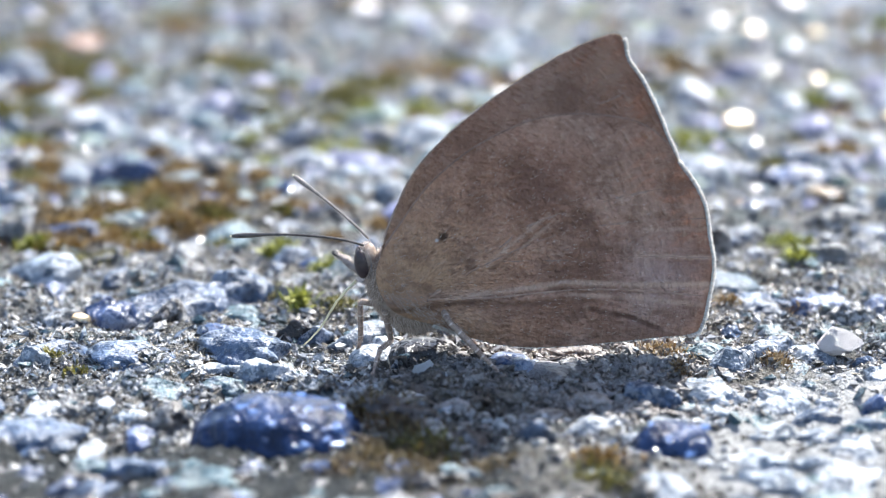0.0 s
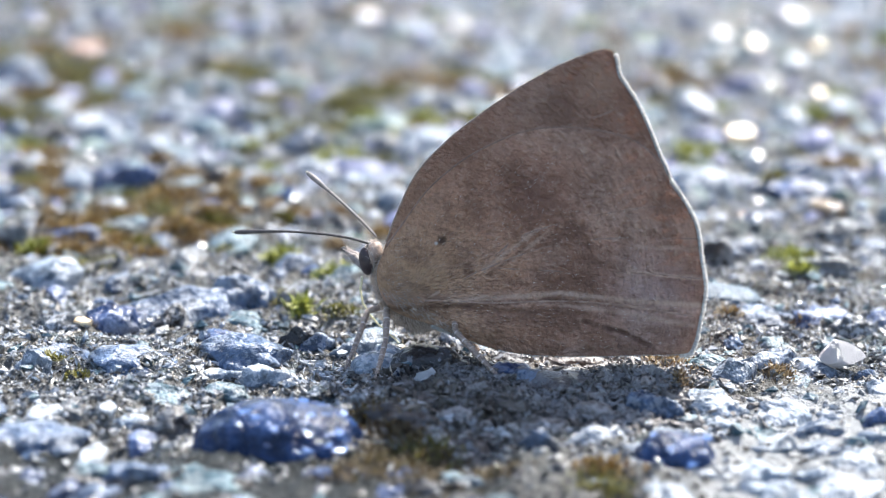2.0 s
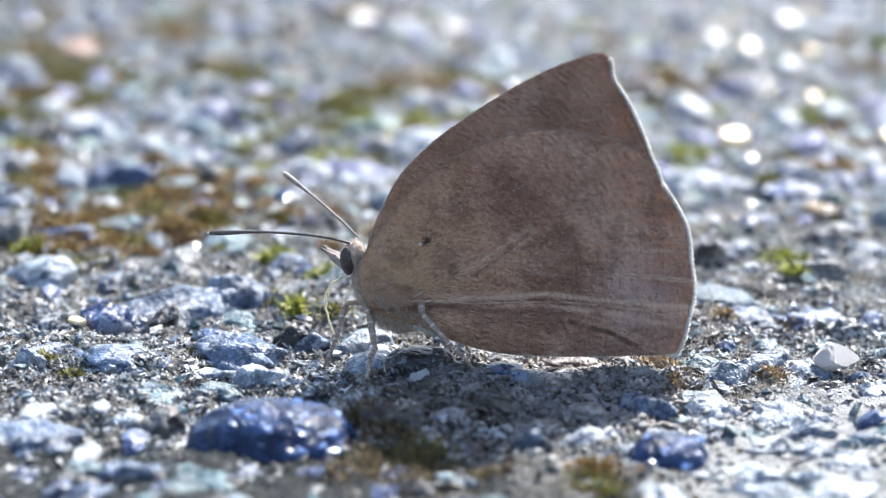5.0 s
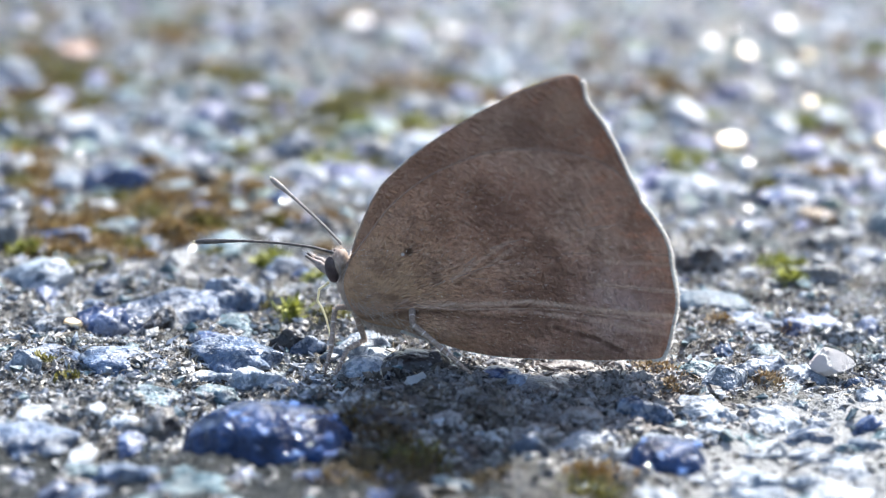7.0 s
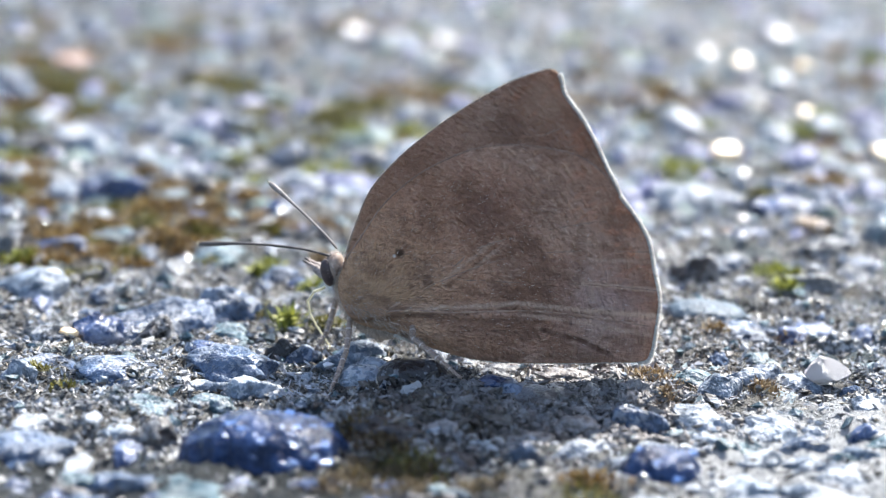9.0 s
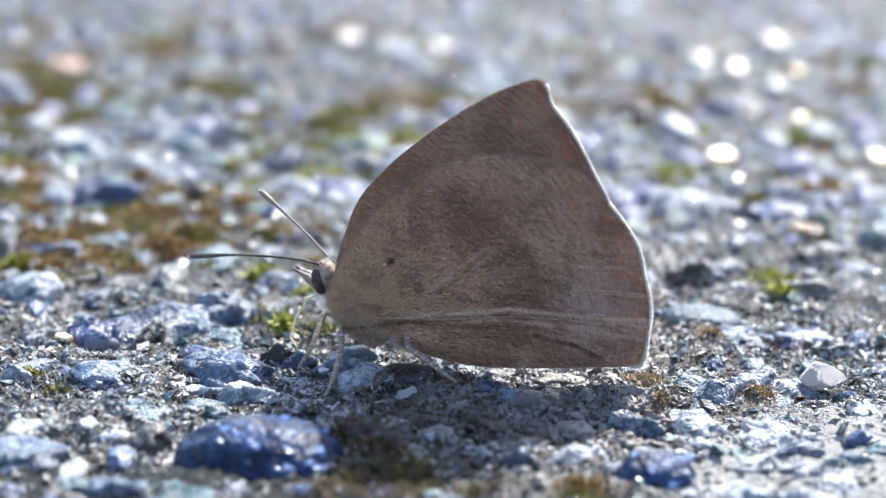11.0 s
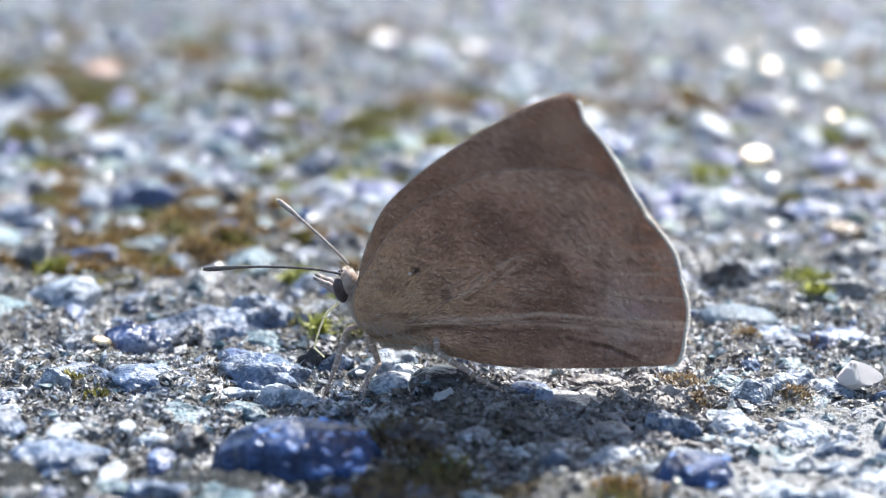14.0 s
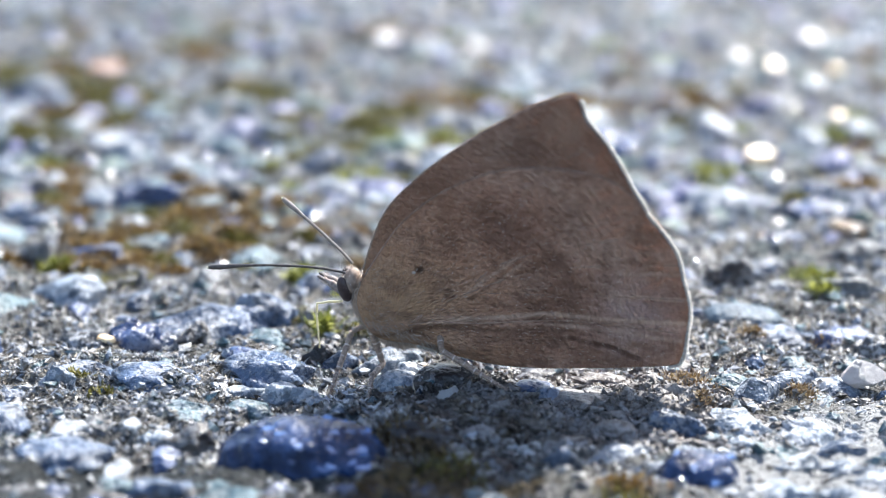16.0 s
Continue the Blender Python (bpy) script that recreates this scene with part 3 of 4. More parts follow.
stones_seen(GREY, (-36.1, 28.8, 2.9, 2.2), (30.1, 9.1, 3.0, 1.6), (30.1, 21.2, 5.1, 2.3), (-28.0, 7.3, 4.2, 1.9),
            (33.5, 32.1, 5.4, 2.2))


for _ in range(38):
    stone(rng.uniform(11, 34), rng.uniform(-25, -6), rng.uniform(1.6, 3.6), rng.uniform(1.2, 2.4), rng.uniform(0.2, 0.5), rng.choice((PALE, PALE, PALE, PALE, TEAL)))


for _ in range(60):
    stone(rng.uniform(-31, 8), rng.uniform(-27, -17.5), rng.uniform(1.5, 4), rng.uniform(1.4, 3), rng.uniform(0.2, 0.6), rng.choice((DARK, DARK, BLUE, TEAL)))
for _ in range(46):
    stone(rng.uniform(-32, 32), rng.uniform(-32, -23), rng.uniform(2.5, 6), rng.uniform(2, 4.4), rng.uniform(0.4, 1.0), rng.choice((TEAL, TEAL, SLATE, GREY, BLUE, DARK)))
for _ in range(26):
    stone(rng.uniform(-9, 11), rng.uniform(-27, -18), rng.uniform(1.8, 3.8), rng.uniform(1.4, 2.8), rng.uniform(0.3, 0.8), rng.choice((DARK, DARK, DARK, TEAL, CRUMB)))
stone(22.7, 2.2, 2.3, 1.8, 0.9, PALE, 10, 2)
stone(21.6, 16.6, 6.0, 5.0, 0.9, SMOOTH, 8, 10)


def clear(x, y, size):
    return all(((x - a) / (u + size)) ** 2 + ((y - b) / (v + size)) ** 2 > 1 for a, b, u, v in TAKEN)


def joined(name, pieces, material, label):
    """One mesh of many small pieces, each a shape with its 4 x 4 matrix."""
    verts, faces, base = [], [], 0
    for (vs, fs), m in pieces:
        verts += [m @ Vector(v) for v in vs]
        faces += [[base + k for k in f] for f in fs]
        base += len(vs)
    ob = part(name, mesh_of(name, verts, faces, material), ground, label)
    return tagged(ob, kind="stuff")


def fill_stones():
    rest = {m.name: [] for m in (SLATE, GREY, PALE, DARK, BLUE, LILAC, GREEN, TEAL, RUST)}
    mats = {m.name: m for m in (SLATE, GREY, PALE, DARK, BLUE, LILAC, GREEN, TEAL, RUST)}
    near = 0
    spots = [(-61 + 4.2 * col + 2.1 * (row % 2), -31 + 4.2 * row, 1.7) for row in range(17) for col in range(30)]
    y, step = 38.0, 2.3
    while y < 190:
        half = 44 + 0.22 * y
        spots += [(-half + step * k, y, 0.45 * step) for k in range(int(2 * half / step))]
        y, step = y + 0.9 * step, step * 1.012
    for x, y, loose in spots:
        x, y = x + rng.uniform(-loose, loose), y + rng.uniform(-loose, loose)
        w = min(6.5, max(1.8, rng.lognormvariate(1.12, 0.38)))
        material = rng.choices((SLATE, GREY, PALE, DARK, BLUE, LILAC, GREEN, TEAL, RUST), (0.24, 0.14, 0.19, 0.09, 0.09, 0.05, 0.04, 0.18, 0.05))[0]
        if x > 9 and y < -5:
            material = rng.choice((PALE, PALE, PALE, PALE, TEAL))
        if y > 45:
            material = rng.choices((SLATE, GREY, PALE, DARK, BLUE, LILAC, GREEN, TEAL, RUST), (0.18, 0.03, 0.29, 0.04, 0.1, 0.14, 0.08, 0.23, 0.02))[0]
        if y < 30 and material in (GREEN, RUST, LILAC):
            material = rng.choice((SLATE, TEAL))
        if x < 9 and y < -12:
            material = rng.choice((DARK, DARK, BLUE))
        if x > 12 and 16 < y < 36:
            w *= 0.7
        if not clear(x, y, 0.32 * w):
            continue
        seat = math.exp(-((x - 6) / 16) ** 2 - ((y - 3) / 5) ** 2)
        high = w * rng.uniform(0.1, 0.25) * (1 - 0.8 * seat)
        deep = w * rng.uniform(0.65, 0.95)
        if y > 36:
            w *= 0.76 if rng.random() < 0.9 else 1.15
            deep, high = w * rng.uniform(0.6, 0.95), w * rng.uniform(0.1, 0.3) + 0.15
        if abs(x) < 37 and y < 34 and near < 245:
            near += 1
            stone(x, y, w, deep, high, material, rng.uniform(0, 180))
        else:
            sink = 0.9 * high + 0.4
            z = float(relief(x, y)) * (0.85 if y > 36 else 0.5) - 0.15 + (high - sink) / 2
            m = pose(x * MM, y * MM, z * MM, rng.uniform(-8, 8), rng.uniform(-8, 8), rng.uniform(0, 360))
            rest[material.name].append((rng.choice(SMALL), m @ Matrix.Diagonal((w / 2 * MM, deep / 2 * MM, (high + sink) / 2 * MM, 1))))
    for name, pieces in rest.items():
        joined("gravel", pieces, mats[name], name + "s set in the asphalt")


def grit(count, material, label, low, high, seed, start=-26, reach=120, bias=2.2, tilt=0.4, slim=(0.35, 0.8), spot=None):
    """Loose crumbs and splinters that lie on the binder."""
    r = np.random.RandomState(seed)
    ys = start + reach * r.rand(count) ** bias
    xs = r.uniform(-1, 1, count) * (30 + 0.25 * (ys + 26))
    if spot:
        xs, ys = r.normal(spot[0], spot[2], count), r.normal(spot[1], spot[3], count)
    slab = ((xs - 6) / 10) ** 2 + ((ys + 4) / 6.4) ** 2 < 1
    worn = ((xs - 27) / 15) ** 2 + ((ys + 13) / 12) ** 2 < 1
    dark_left = ((xs + 14) / 24) ** 2 + ((ys + 20) / 6.2) ** 2 < 1
    keep = (~slab | (r.rand(count) < 0.05)) & (~worn | (r.rand(count) < 0.22)) & (~dark_left | (r.rand(count) < 0.12))
    if not spot:
        xs, ys = xs[keep], ys[keep]
    count = len(xs)
    zs = relief(xs, ys)
    base = np.array([(1, 0, 0), (-1, 0, 0), (0, 1, 0), (0, -1, 0), (0, 0, 1), (0, 0, -1)], float)
    tri = [(0, 2, 4), (2, 1, 4), (1, 3, 4), (3, 0, 4), (2, 0, 5), (1, 2, 5), (3, 1, 5), (0, 3, 5)]
    verts, faces = [], []
    for k in range(count):
        s = r.uniform(low, high) * (1 + 0.8 * (r.rand() ** 6))
        size = np.array([s, s * r.uniform(*slim), s * r.uniform(0.6, 0.7) * slim[1]])
        m = np.array(Euler((r.normal(0, tilt), r.normal(0, tilt), r.uniform(0, 6.3))).to_matrix())
        p = ((base + r.normal(0, 0.22, (6, 3))) * size) @ m.T + (xs[k], ys[k], zs[k] + 0.25 * size[2])
        verts += (p * MM).tolist()
        faces += [[6 * k + a for a in f] for f in tri]
    ob = part("grit", mesh_of("grit", verts, faces, material, smooth=False), ground, label)
    tagged(ob, kind="stuff")


# ---- loose chips and moss on the road ----
def chip(x, y, wide, deep, material, label, lean=(0, 0), thick=0.2):
    """A flat broken flake with bevelled edges, leaning by two angles."""
    r = random.Random(int(1000 + 17 * x + 31 * y))
    count = r.choice((5, 6, 7))
    turn = [2 * math.pi * (k + r.uniform(-0.32, 0.32)) / count for k in range(count)]
    far = [r.uniform(0.72, 1.2) for _ in turn]
    verts, faces = [], []
    for level, size in ((-0.5, 0.85), (0.1, 1.0), (0.42, 0.93), (0.5, 0.78)):
        for a, d in zip(turn, far):
            verts.append(Vector((math.cos(a) * d * size * wide / 2, math.sin(a) * d * size * deep / 2,
                                 (level + r.uniform(-0.05, 0.05)) * thick * wide)) * MM)
    for k in range(3):
        for c in range(count):
            b = (c + 1) % count
            faces.append([k * count + c, k * count + b, (k + 1) * count + b, (k + 1) * count + c])
    faces += [list(range(count))[::-1], [3 * count + c for c in range(count)]]
    z = float(relief(x, y)) * 0.6 + (1.7 if y > 90 else 0.9 if y > 36 else 0.3)
    ob = new("stone_chip", mesh_of("stone_chip", verts, faces, material, smooth=False))
    ob.matrix_basis = pose(x * MM, y * MM, z * MM, lean[0], lean[1], r.uniform(-9, 9))
    return tagged(ob, label, "stone chip", "white chips on the road")


def chips_seen(material, label, lean, *rows):
    for x, y, w, h in rows:
        y -= (1.2 if y > 90 else 0.6 if y > 36 else 0.0) * (y + 131) / 50
        w = 0.85 * w if y > 60 else w
        chip(x, y + 0.3, w, max(0.8 * w, 0.6 * h), material, label, (lean[0] + rng.uniform(-5, 5), lean[1] + rng.uniform(-5, 5)))


def moss(x, y, wide, deep, tall, count, material, label, blade=0.7):
    """A cushion of many small leaflets."""
    r = np.random.RandomState(int(abs(900 + 13 * x + 7 * y)))
    verts, faces = [], []
    for _ in range(count):
        px, py = x + r.normal(0, wide / 4), y + r.normal(0, deep / 4)
        root = np.array([px, py, float(relief(px, py)) - 0.1])
        a, up, size = r.uniform(0, 6.3), r.uniform(0.35, 1.3), blade * r.uniform(0.5, 1.2)
        out = np.array([math.cos(a) * math.cos(up), math.sin(a) * math.cos(up), math.sin(up)])
        side = np.array([-math.sin(a), math.cos(a), 0]) * size * 0.16
        root = root + (0, 0, r.rand() * tall * math.exp(-((px - x) / wide * 3) ** 2 - ((py - y) / deep * 3) ** 2))
        tip = root + out * size
        mid = root + out * size * 0.5 + (0, 0, 0.08 * size)
        k = len(verts)
        verts += [root * MM, (mid + side) * MM, (mid - side) * MM, tip * MM, (mid + (0, 0, 0.1 * size)) * MM]
        faces += [[k, k + 1, k + 4], [k, k + 4, k + 2], [k + 1, k + 3, k + 4], [k + 4, k + 3, k + 2]]
    ob = new("moss_clump", mesh_of("moss_clump", verts, faces, material))
    return tagged(ob, label, "moss", "moss clumps in the road")


# ---- the butterfly ----
def spline(points, count, closed=True):
    """A smooth curve through points, with count samples."""
    p = np.array(points, float)
    n = len(p)
    spans = n if closed else n - 1
    out = []
    for s in np.linspace(0, spans, count, endpoint=not closed):
        i = min(int(s), spans - 1)
        u = s - i
        q = [p[(i + d) % n] if closed else p[min(max(i + d, 0), n - 1)] for d in (-1, 0, 1, 2)]
        out.append(0.5 * (2 * q[1] + (q[2] - q[0]) * u + (2 * q[0] - 5 * q[1] + 4 * q[2] - q[3]) * u * u
                          + (3 * q[1] - q[0] - 3 * q[2] + q[3]) * u ** 3))
    return np.array(out)


def flare(x, z):
    """How far a closed wing stands off the middle plane, in mm: it wraps round thorax and abdomen."""
    thorax = 1.65 * np.exp(-((x + 3.1) / 2.8) ** 2 - ((z - 5.0) / 3.3) ** 2)
    abdomen = 0.75 * np.exp(-((z - 3.0) / 1.3) ** 2) / (1 + np.exp((x - 6.5) / 0.9))
    return np.maximum(thorax, abdomen)


def wing_y(x, z, side, gap):
    wave = 0.10 * np.sin(x * 0.55 + z * 0.4) + 0.05 * np.sin(x * 1.3 - z * 0.9)
    line = 3.75 - 0.29 * (x - 10.6)
    fold = 0.32 / (1 + np.exp(np.clip((z - line) / 0.07, -40, 40))) * np.exp(-((x - 13.2) / 2.4) ** 2)
    return side * (gap + fold + flare(x, z) + 0.012 * (np.hypot(x + 3, z - 5))) + wave * 0.6


def wing(name, outline, root, side, gap, material, parent, label):
    """A thin wing between its root and its outline, with a shallow groove along each vein."""
    rim = spline(outline, 190)
    steps = np.linspace(0, 1, 38) ** 0.8
    root = np.array(root)
    layers = []
    for sheet in (0.0, 0.05):
        ring = []
        for s in steps:
            p = root + (rim - root) * s
            groove = 0.03 * np.cos(np.arange(190) / 190 * 2 * np.pi * 24) * s * (1 - 0.5 * s)
            y = wing_y(p[:, 0], p[:, 1], side, gap + sheet) + groove * side
            ring.append(np.stack([p[:, 0], y, p[:, 1]], -1))
        layers.append(np.array(ring))
    verts = np.concatenate([a.reshape(-1, 3) for a in layers]) * MM
    n, m, half = 190, len(steps), 190 * len(steps)
    faces = []
    for r in range(m - 1):
        for c in range(n):
            a, b = r * n + c, r * n + (c + 1) % n
            faces.append([a, b, b + n, a + n])
            faces.append([half + a, half + a + n, half + b + n, half + b])
    last = (m - 1) * n
    for c in range(n):
        a, b = last + c, last + (c + 1) % n
        faces.append([a, b, half + b, half + a])
    return part(name, mesh_of(name, verts, faces, material), parent, label)


def hairs(name, roots, ways, length, width, material, parent, label, seed=5):
    """Many short tapered hairs, from roots in mm along ways."""
    r = np.random.RandomState(seed)
    verts, faces = [], []
    for p, d in zip(roots, ways):
        d = np.array(d) + r.normal(0, 0.22, 3)
        d /= np.linalg.norm(d)
        size = length * r.uniform(0.55, 1.2)
        side = np.cross(d, r.normal(0, 1, 3))
        side *= width / np.linalg.norm(side)
        other = np.cross(d, side)
        k = len(verts)
        p = np.array(p)
        verts += [(p + side) * MM, (p - side * 0.5 + other * 0.8) * MM, (p - side * 0.5 - other * 0.8) * MM, (p + d * size) * MM]
        faces += [[k, k + 1, k + 3], [k + 1, k + 2, k + 3], [k + 2, k, k + 3]]
    return part(name, mesh_of(name, verts, faces, material), parent, label)


def scales(name, roots, ways, along, length, width, material, parent, label, seed):
    """Flat overlapping scales that stand out from an edge."""
    r = np.random.RandomState(seed)
    verts, faces = [], []
    for p, d, t in zip(roots, ways, along):
        p, d = np.array(p), np.array(d) + r.normal(0, 0.16, 3)
        size, t = length * r.uniform(0.7, 1.08), np.array(t) * width
        k = len(verts)
        q = p + d * size
        verts += [(p + t) * MM, (p - t) * MM, (q - t * 0.7) * MM, (q + t * 0.7) * MM, (q + d * 0.12 * size) * MM]
        faces += [[k, k + 1, k + 2, k + 3], [k + 3, k + 2, k + 4]]
    return part(name, mesh_of(name, verts, faces, material), parent, label)


def tube_mesh(name, points, radii, material, around=9):
    """A round, tapered tube through points in mm with closed, rounded ends."""
    p = [Vector(q) for q in points]
    verts, faces = [], []
    for k, (q, rad) in enumerate(zip(p, radii)):
        d = (p[min(k + 1, len(p) - 1)] - p[max(k - 1, 0)]).normalized()
        u = d.cross(Vector((0.1, 1, 0.2))).normalized()
        v = d.cross(u)
        for a in range(around):
            w = 2 * math.pi * a / around
            verts.append((q + (u * math.cos(w) + v * math.sin(w)) * rad) * MM)
    for k in range(len(p) - 1):
        for a in range(around):
            b = (a + 1) % around
            faces.append([k * around + a, k * around + b, (k + 1) * around + b, (k + 1) * around + a])
    faces.append(list(range(around))[::-1])
    faces.append([(len(p) - 1) * around + a for a in range(around)])
    return mesh_of(name, verts, faces, material)


def lump(name, centre, radii, turn, material, parent, label="", rough=0.05):
    """A rounded body part with an uneven surface."""
    bm = bmesh.new()
    bmesh.ops.create_icosphere(bm, subdivisions=4, radius=1.0)
    m = pose(*centre, *turn)
    verts = []
    for v in bm.verts:
        p = v.co * (1 + rough * noise.noise(v.co * 4))
        verts.append((m @ Vector((p.x * radii[0], p.y * radii[1], p.z * radii[2]))) * MM)
    faces = [[v.index for v in f.verts] for f in bm.faces]
    bm.free()
    return part(name, mesh_of(name, verts, faces, material), parent, label)


butterfly = tagged(new("butterfly"), "small brown butterfly with closed wings resting on the road", "butterfly")

FORE_RIM = [(-4.5, 6.3), (-4.1, 8.6), (-3.32, 10.8), (-1.89, 13.65), (0.23, 16.01), (2.52, 17.95), (5.18, 19.89), (8.20, 21.73), (10.46, 22.72),
            (11.59, 22.99), (12.10, 22.50), (12.42, 21.23), (13.37, 19.89), (14.38, 17.96), (15.20, 16.01), (15.9, 14.24), (15.2, 12.47), (12.29, 8.88),
            (4.54, 5.65), (-2.6, 4.9), (-4.0, 5.2)]
HIND_RIM = [(-4.6, 6.4), (-4.0, 8.3), (-2.75, 10.2), (-1.12, 12.46), (1.00, 14.44), (3.30, 15.93), (6.36, 17.26), (9.80, 17.57), (13.05, 17.05), (15.00, 15.81),
            (16.12, 14.05), (17.15, 12.67), (17.89, 11.08), (18.19, 9.28), (18.58, 6.87), (18.27, 4.43), (17.93, 2.79), (17.25, 2.05), (14.42, 1.80),
            (11.86, 1.47), (8.52, 1.14), (5.76, 1.06), (2.60, 1.55), (0.24, 2.58), (-1.9, 3.3), (-3.7, 4.4)]
for side, near in ((-1, True), (1, False)):
    grow = 1.0 if near else 0.985
    fr = [(x * grow, 6 + (z - 6) * grow) for x, z in FORE_RIM]
    hr = [(x * grow, 6 + (z - 6) * grow) for x, z in HIND_RIM]
    wing("forewing", fr, (-2.7, 6.2), side, 0.10, FOREWING, butterfly, "brown forewing with a rounded dark tip")
    wing("hindwing", hr, (-2.2, 4.6), side, 0.24, HINDWING, butterfly, "brown hindwing with one dark dot and darker bands")


def wing_fringe():
    for name, rim, gap, span in (("hindwing_fringe", HIND_RIM, 0.26, (0.38, 0.9)), ("forewing_fringe", FORE_RIM, 0.12, (0.1, 0.74))):
        line = spline(rim, 2400)
        roots, ways, along = [], [], []
        for k in range(int(span[0] * 2400), int(span[1] * 2400)):
            d = line[(k + 1) % 2400] - line[k - 1]
            d = d / (np.hypot(*d) + 1e-9)
            out = np.array([-d[1], d[0]])
            costa = name == "forewing_fringe" and k < 0.47 * 2400
            if costa:
                continue
            f = 0.3 if line[k, 1] < 2.0 else 1.0
            if line[k, 1] < 2.0 and k % 3:
                continue
            for sheet in (-0.02, 0.05):
                y = float(wing_y(line[k, 0], line[k, 1], -1, gap + sheet))
                roots.append((line[k, 0] - 0.06 * out[0], y, line[k, 1] - 0.06 * out[1]))
                ways.append((out[0] * f, 0, out[1] * f))
                along.append((d[0], 0, d[1]))
        scales(name, roots, ways, along, 0.25 if "hind" in name else 0.23, 0.04, FRINGE, butterfly, "pale sunlit fringe of scales", 6)


wing_fringe()


def wing_veins():
    """Raised veins of the camera-side hindwing and forewing."""
    paths = ([(-1.2, 4.7), (3.0, 4.6), (8.0, 5.1), (13.0, 5.2), (17.9, 4.8)],
             [(-1.0, 4.9), (2.2, 6.6), (5.5, 9.6), (8.6, 12.2), (12.6, 15.0), (14.6, 16.0)],
             [(2.2, 6.6), (6.0, 8.4), (11.0, 9.8), (18.0, 10.3)],
             [(5.5, 9.6), (9.0, 10.9), (13.5, 12.1), (17.2, 12.5)],
             [(4.0, 7.2), (9.0, 7.3), (14.0, 7.6), (18.4, 7.5)])
    for path in paths:
        line = spline(path, 40, closed=False)
        pts = [(x, float(wing_y(x, z, -1, 0.29)) + 0.219, z) for x, z in line]
        part("vein", tube_mesh("vein", pts, 0.24 + 0.014 * np.sin(np.arange(40) * 1.7 + path[0][1]) * np.sin(np.arange(40) * 0.6), VEIN, 6), butterfly)
    line = spline(HIND_RIM, 400)[16:160]
    pts = [(x, float(wing_y(x, z, -1, 0.26)), z) for x, z in line]
    part("vein", tube_mesh("vein", pts, np.linspace(0.07, 0.05, len(pts)), VEIN, 6), butterfly, "pale front edge of the hindwing")
    line = spline(FORE_RIM, 420)[22:180]
    pts = [(x, float(wing_y(x, z, -1, 0.12)), z) for x, z in line]
    part("vein", tube_mesh("vein", pts, np.linspace(0.07, 0.05, len(pts)), FUR, 6), butterfly, "brown costal vein along the forewing's front edge")
    line = spline([(9.0, 17.7), (10.4, 18.15), (12.0, 18.85), (13.3, 19.5)], 30, closed=False)
    pts = [(x, float(wing_y(x, z, -1, 0.15)) + 0.124, z) for x, z in line]
    part("vein", tube_mesh("vein", pts, np.linspace(0.14, 0.13, 30), VEIN, 6), butterfly)


wing_veins()


def loose_scales():
    """Single pale scales that stand off the hindwing's face."""
    r = np.random.RandomState(41)
    roots, ways = [], []
    while len(roots) < 650:
        x, z = r.uniform(-3, 17), r.uniform(1.8, 16)
        if z > 15.5 - 0.09 * (x - 7) ** 2:
            continue
        d = np.array([x + 4, 0, z - 4.0])
        d = d / np.linalg.norm(d) + r.normal(0, 0.3, 3)
        roots.append((x, float(wing_y(x, z, -1, 0.3)), z))
        ways.append((d[0], -0.35, d[2]))
    hairs("loose_scale", roots, ways, 0.3, 0.022, HAIR, butterfly, "scattered pale scales on the wing", 42)


loose_scales()
thorax = lump("thorax", (-2.75, 0, 5.1), (2.15, 1.35, 3.1), (0, -32, 0), FUR, butterfly, "grey-brown furry thorax")
abdomen = lump("abdomen", (1.6, 0, 3.2), (4.3, 0.8, 0.95), (0, 6, 0), FUR, butterfly, "slender brown abdomen between the wings")
head = lump("head", (-5.3, 0, 7.3), (0.64, 0.9, 1.15), (0, 15, 0), FUR, butterfly, "small furry brown head")
for s in (-1, 1):
    lump("eye", (-5.6, 0.62 * s, 7.12), (0.5, 0.5, 1.03), (0, -8, 0), EYE_MAT, butterfly, "dark oval compound eye", 0.0)
    arc = [(-5.52 + 0.62 * math.cos(radians(a)), 0.93 * s, 7.1 + 1.04 * math.sin(radians(a))) for a in range(-60, 51, 10)]
    part("eye_rim", tube_mesh("eye_rim", arc, [0.045] * len(arc), HORN_PALE, 6), butterfly, "pale rim behind the eye")
    line = spline([(-5.7, 0.24 * s, 6.6), (-6.3, 0.24 * s, 6.95), (-6.8, 0.22 * s, 7.35), (-7.4, 0.2 * s, 7.7)], 14, closed=False)
    palp = part("palp", tube_mesh("palp", line, np.concatenate([np.linspace(0.36, 0.28, 9), np.linspace(0.2, 0.06, 5)]), PALP, 8), butterfly, "grey upturned palp with a dark tip")
    lump("palp_tip", (-7.38, 0.2 * s, 7.69), (0.3, 0.1, 0.11), (0, 30, 0), HORN, palp, "dark pointed tip")
    way = [(-0.7, 0.25 * s, 0.25)] * 240
    pick = np.random.RandomState(8 + s)
    roots = [line[pick.randint(0, 12)] + pick.normal(0, 0.12, 3) for _ in range(240)]
    hairs("palp_hair", roots, way, 0.34, 0.022, HAIR, palp, "", 9 + s)


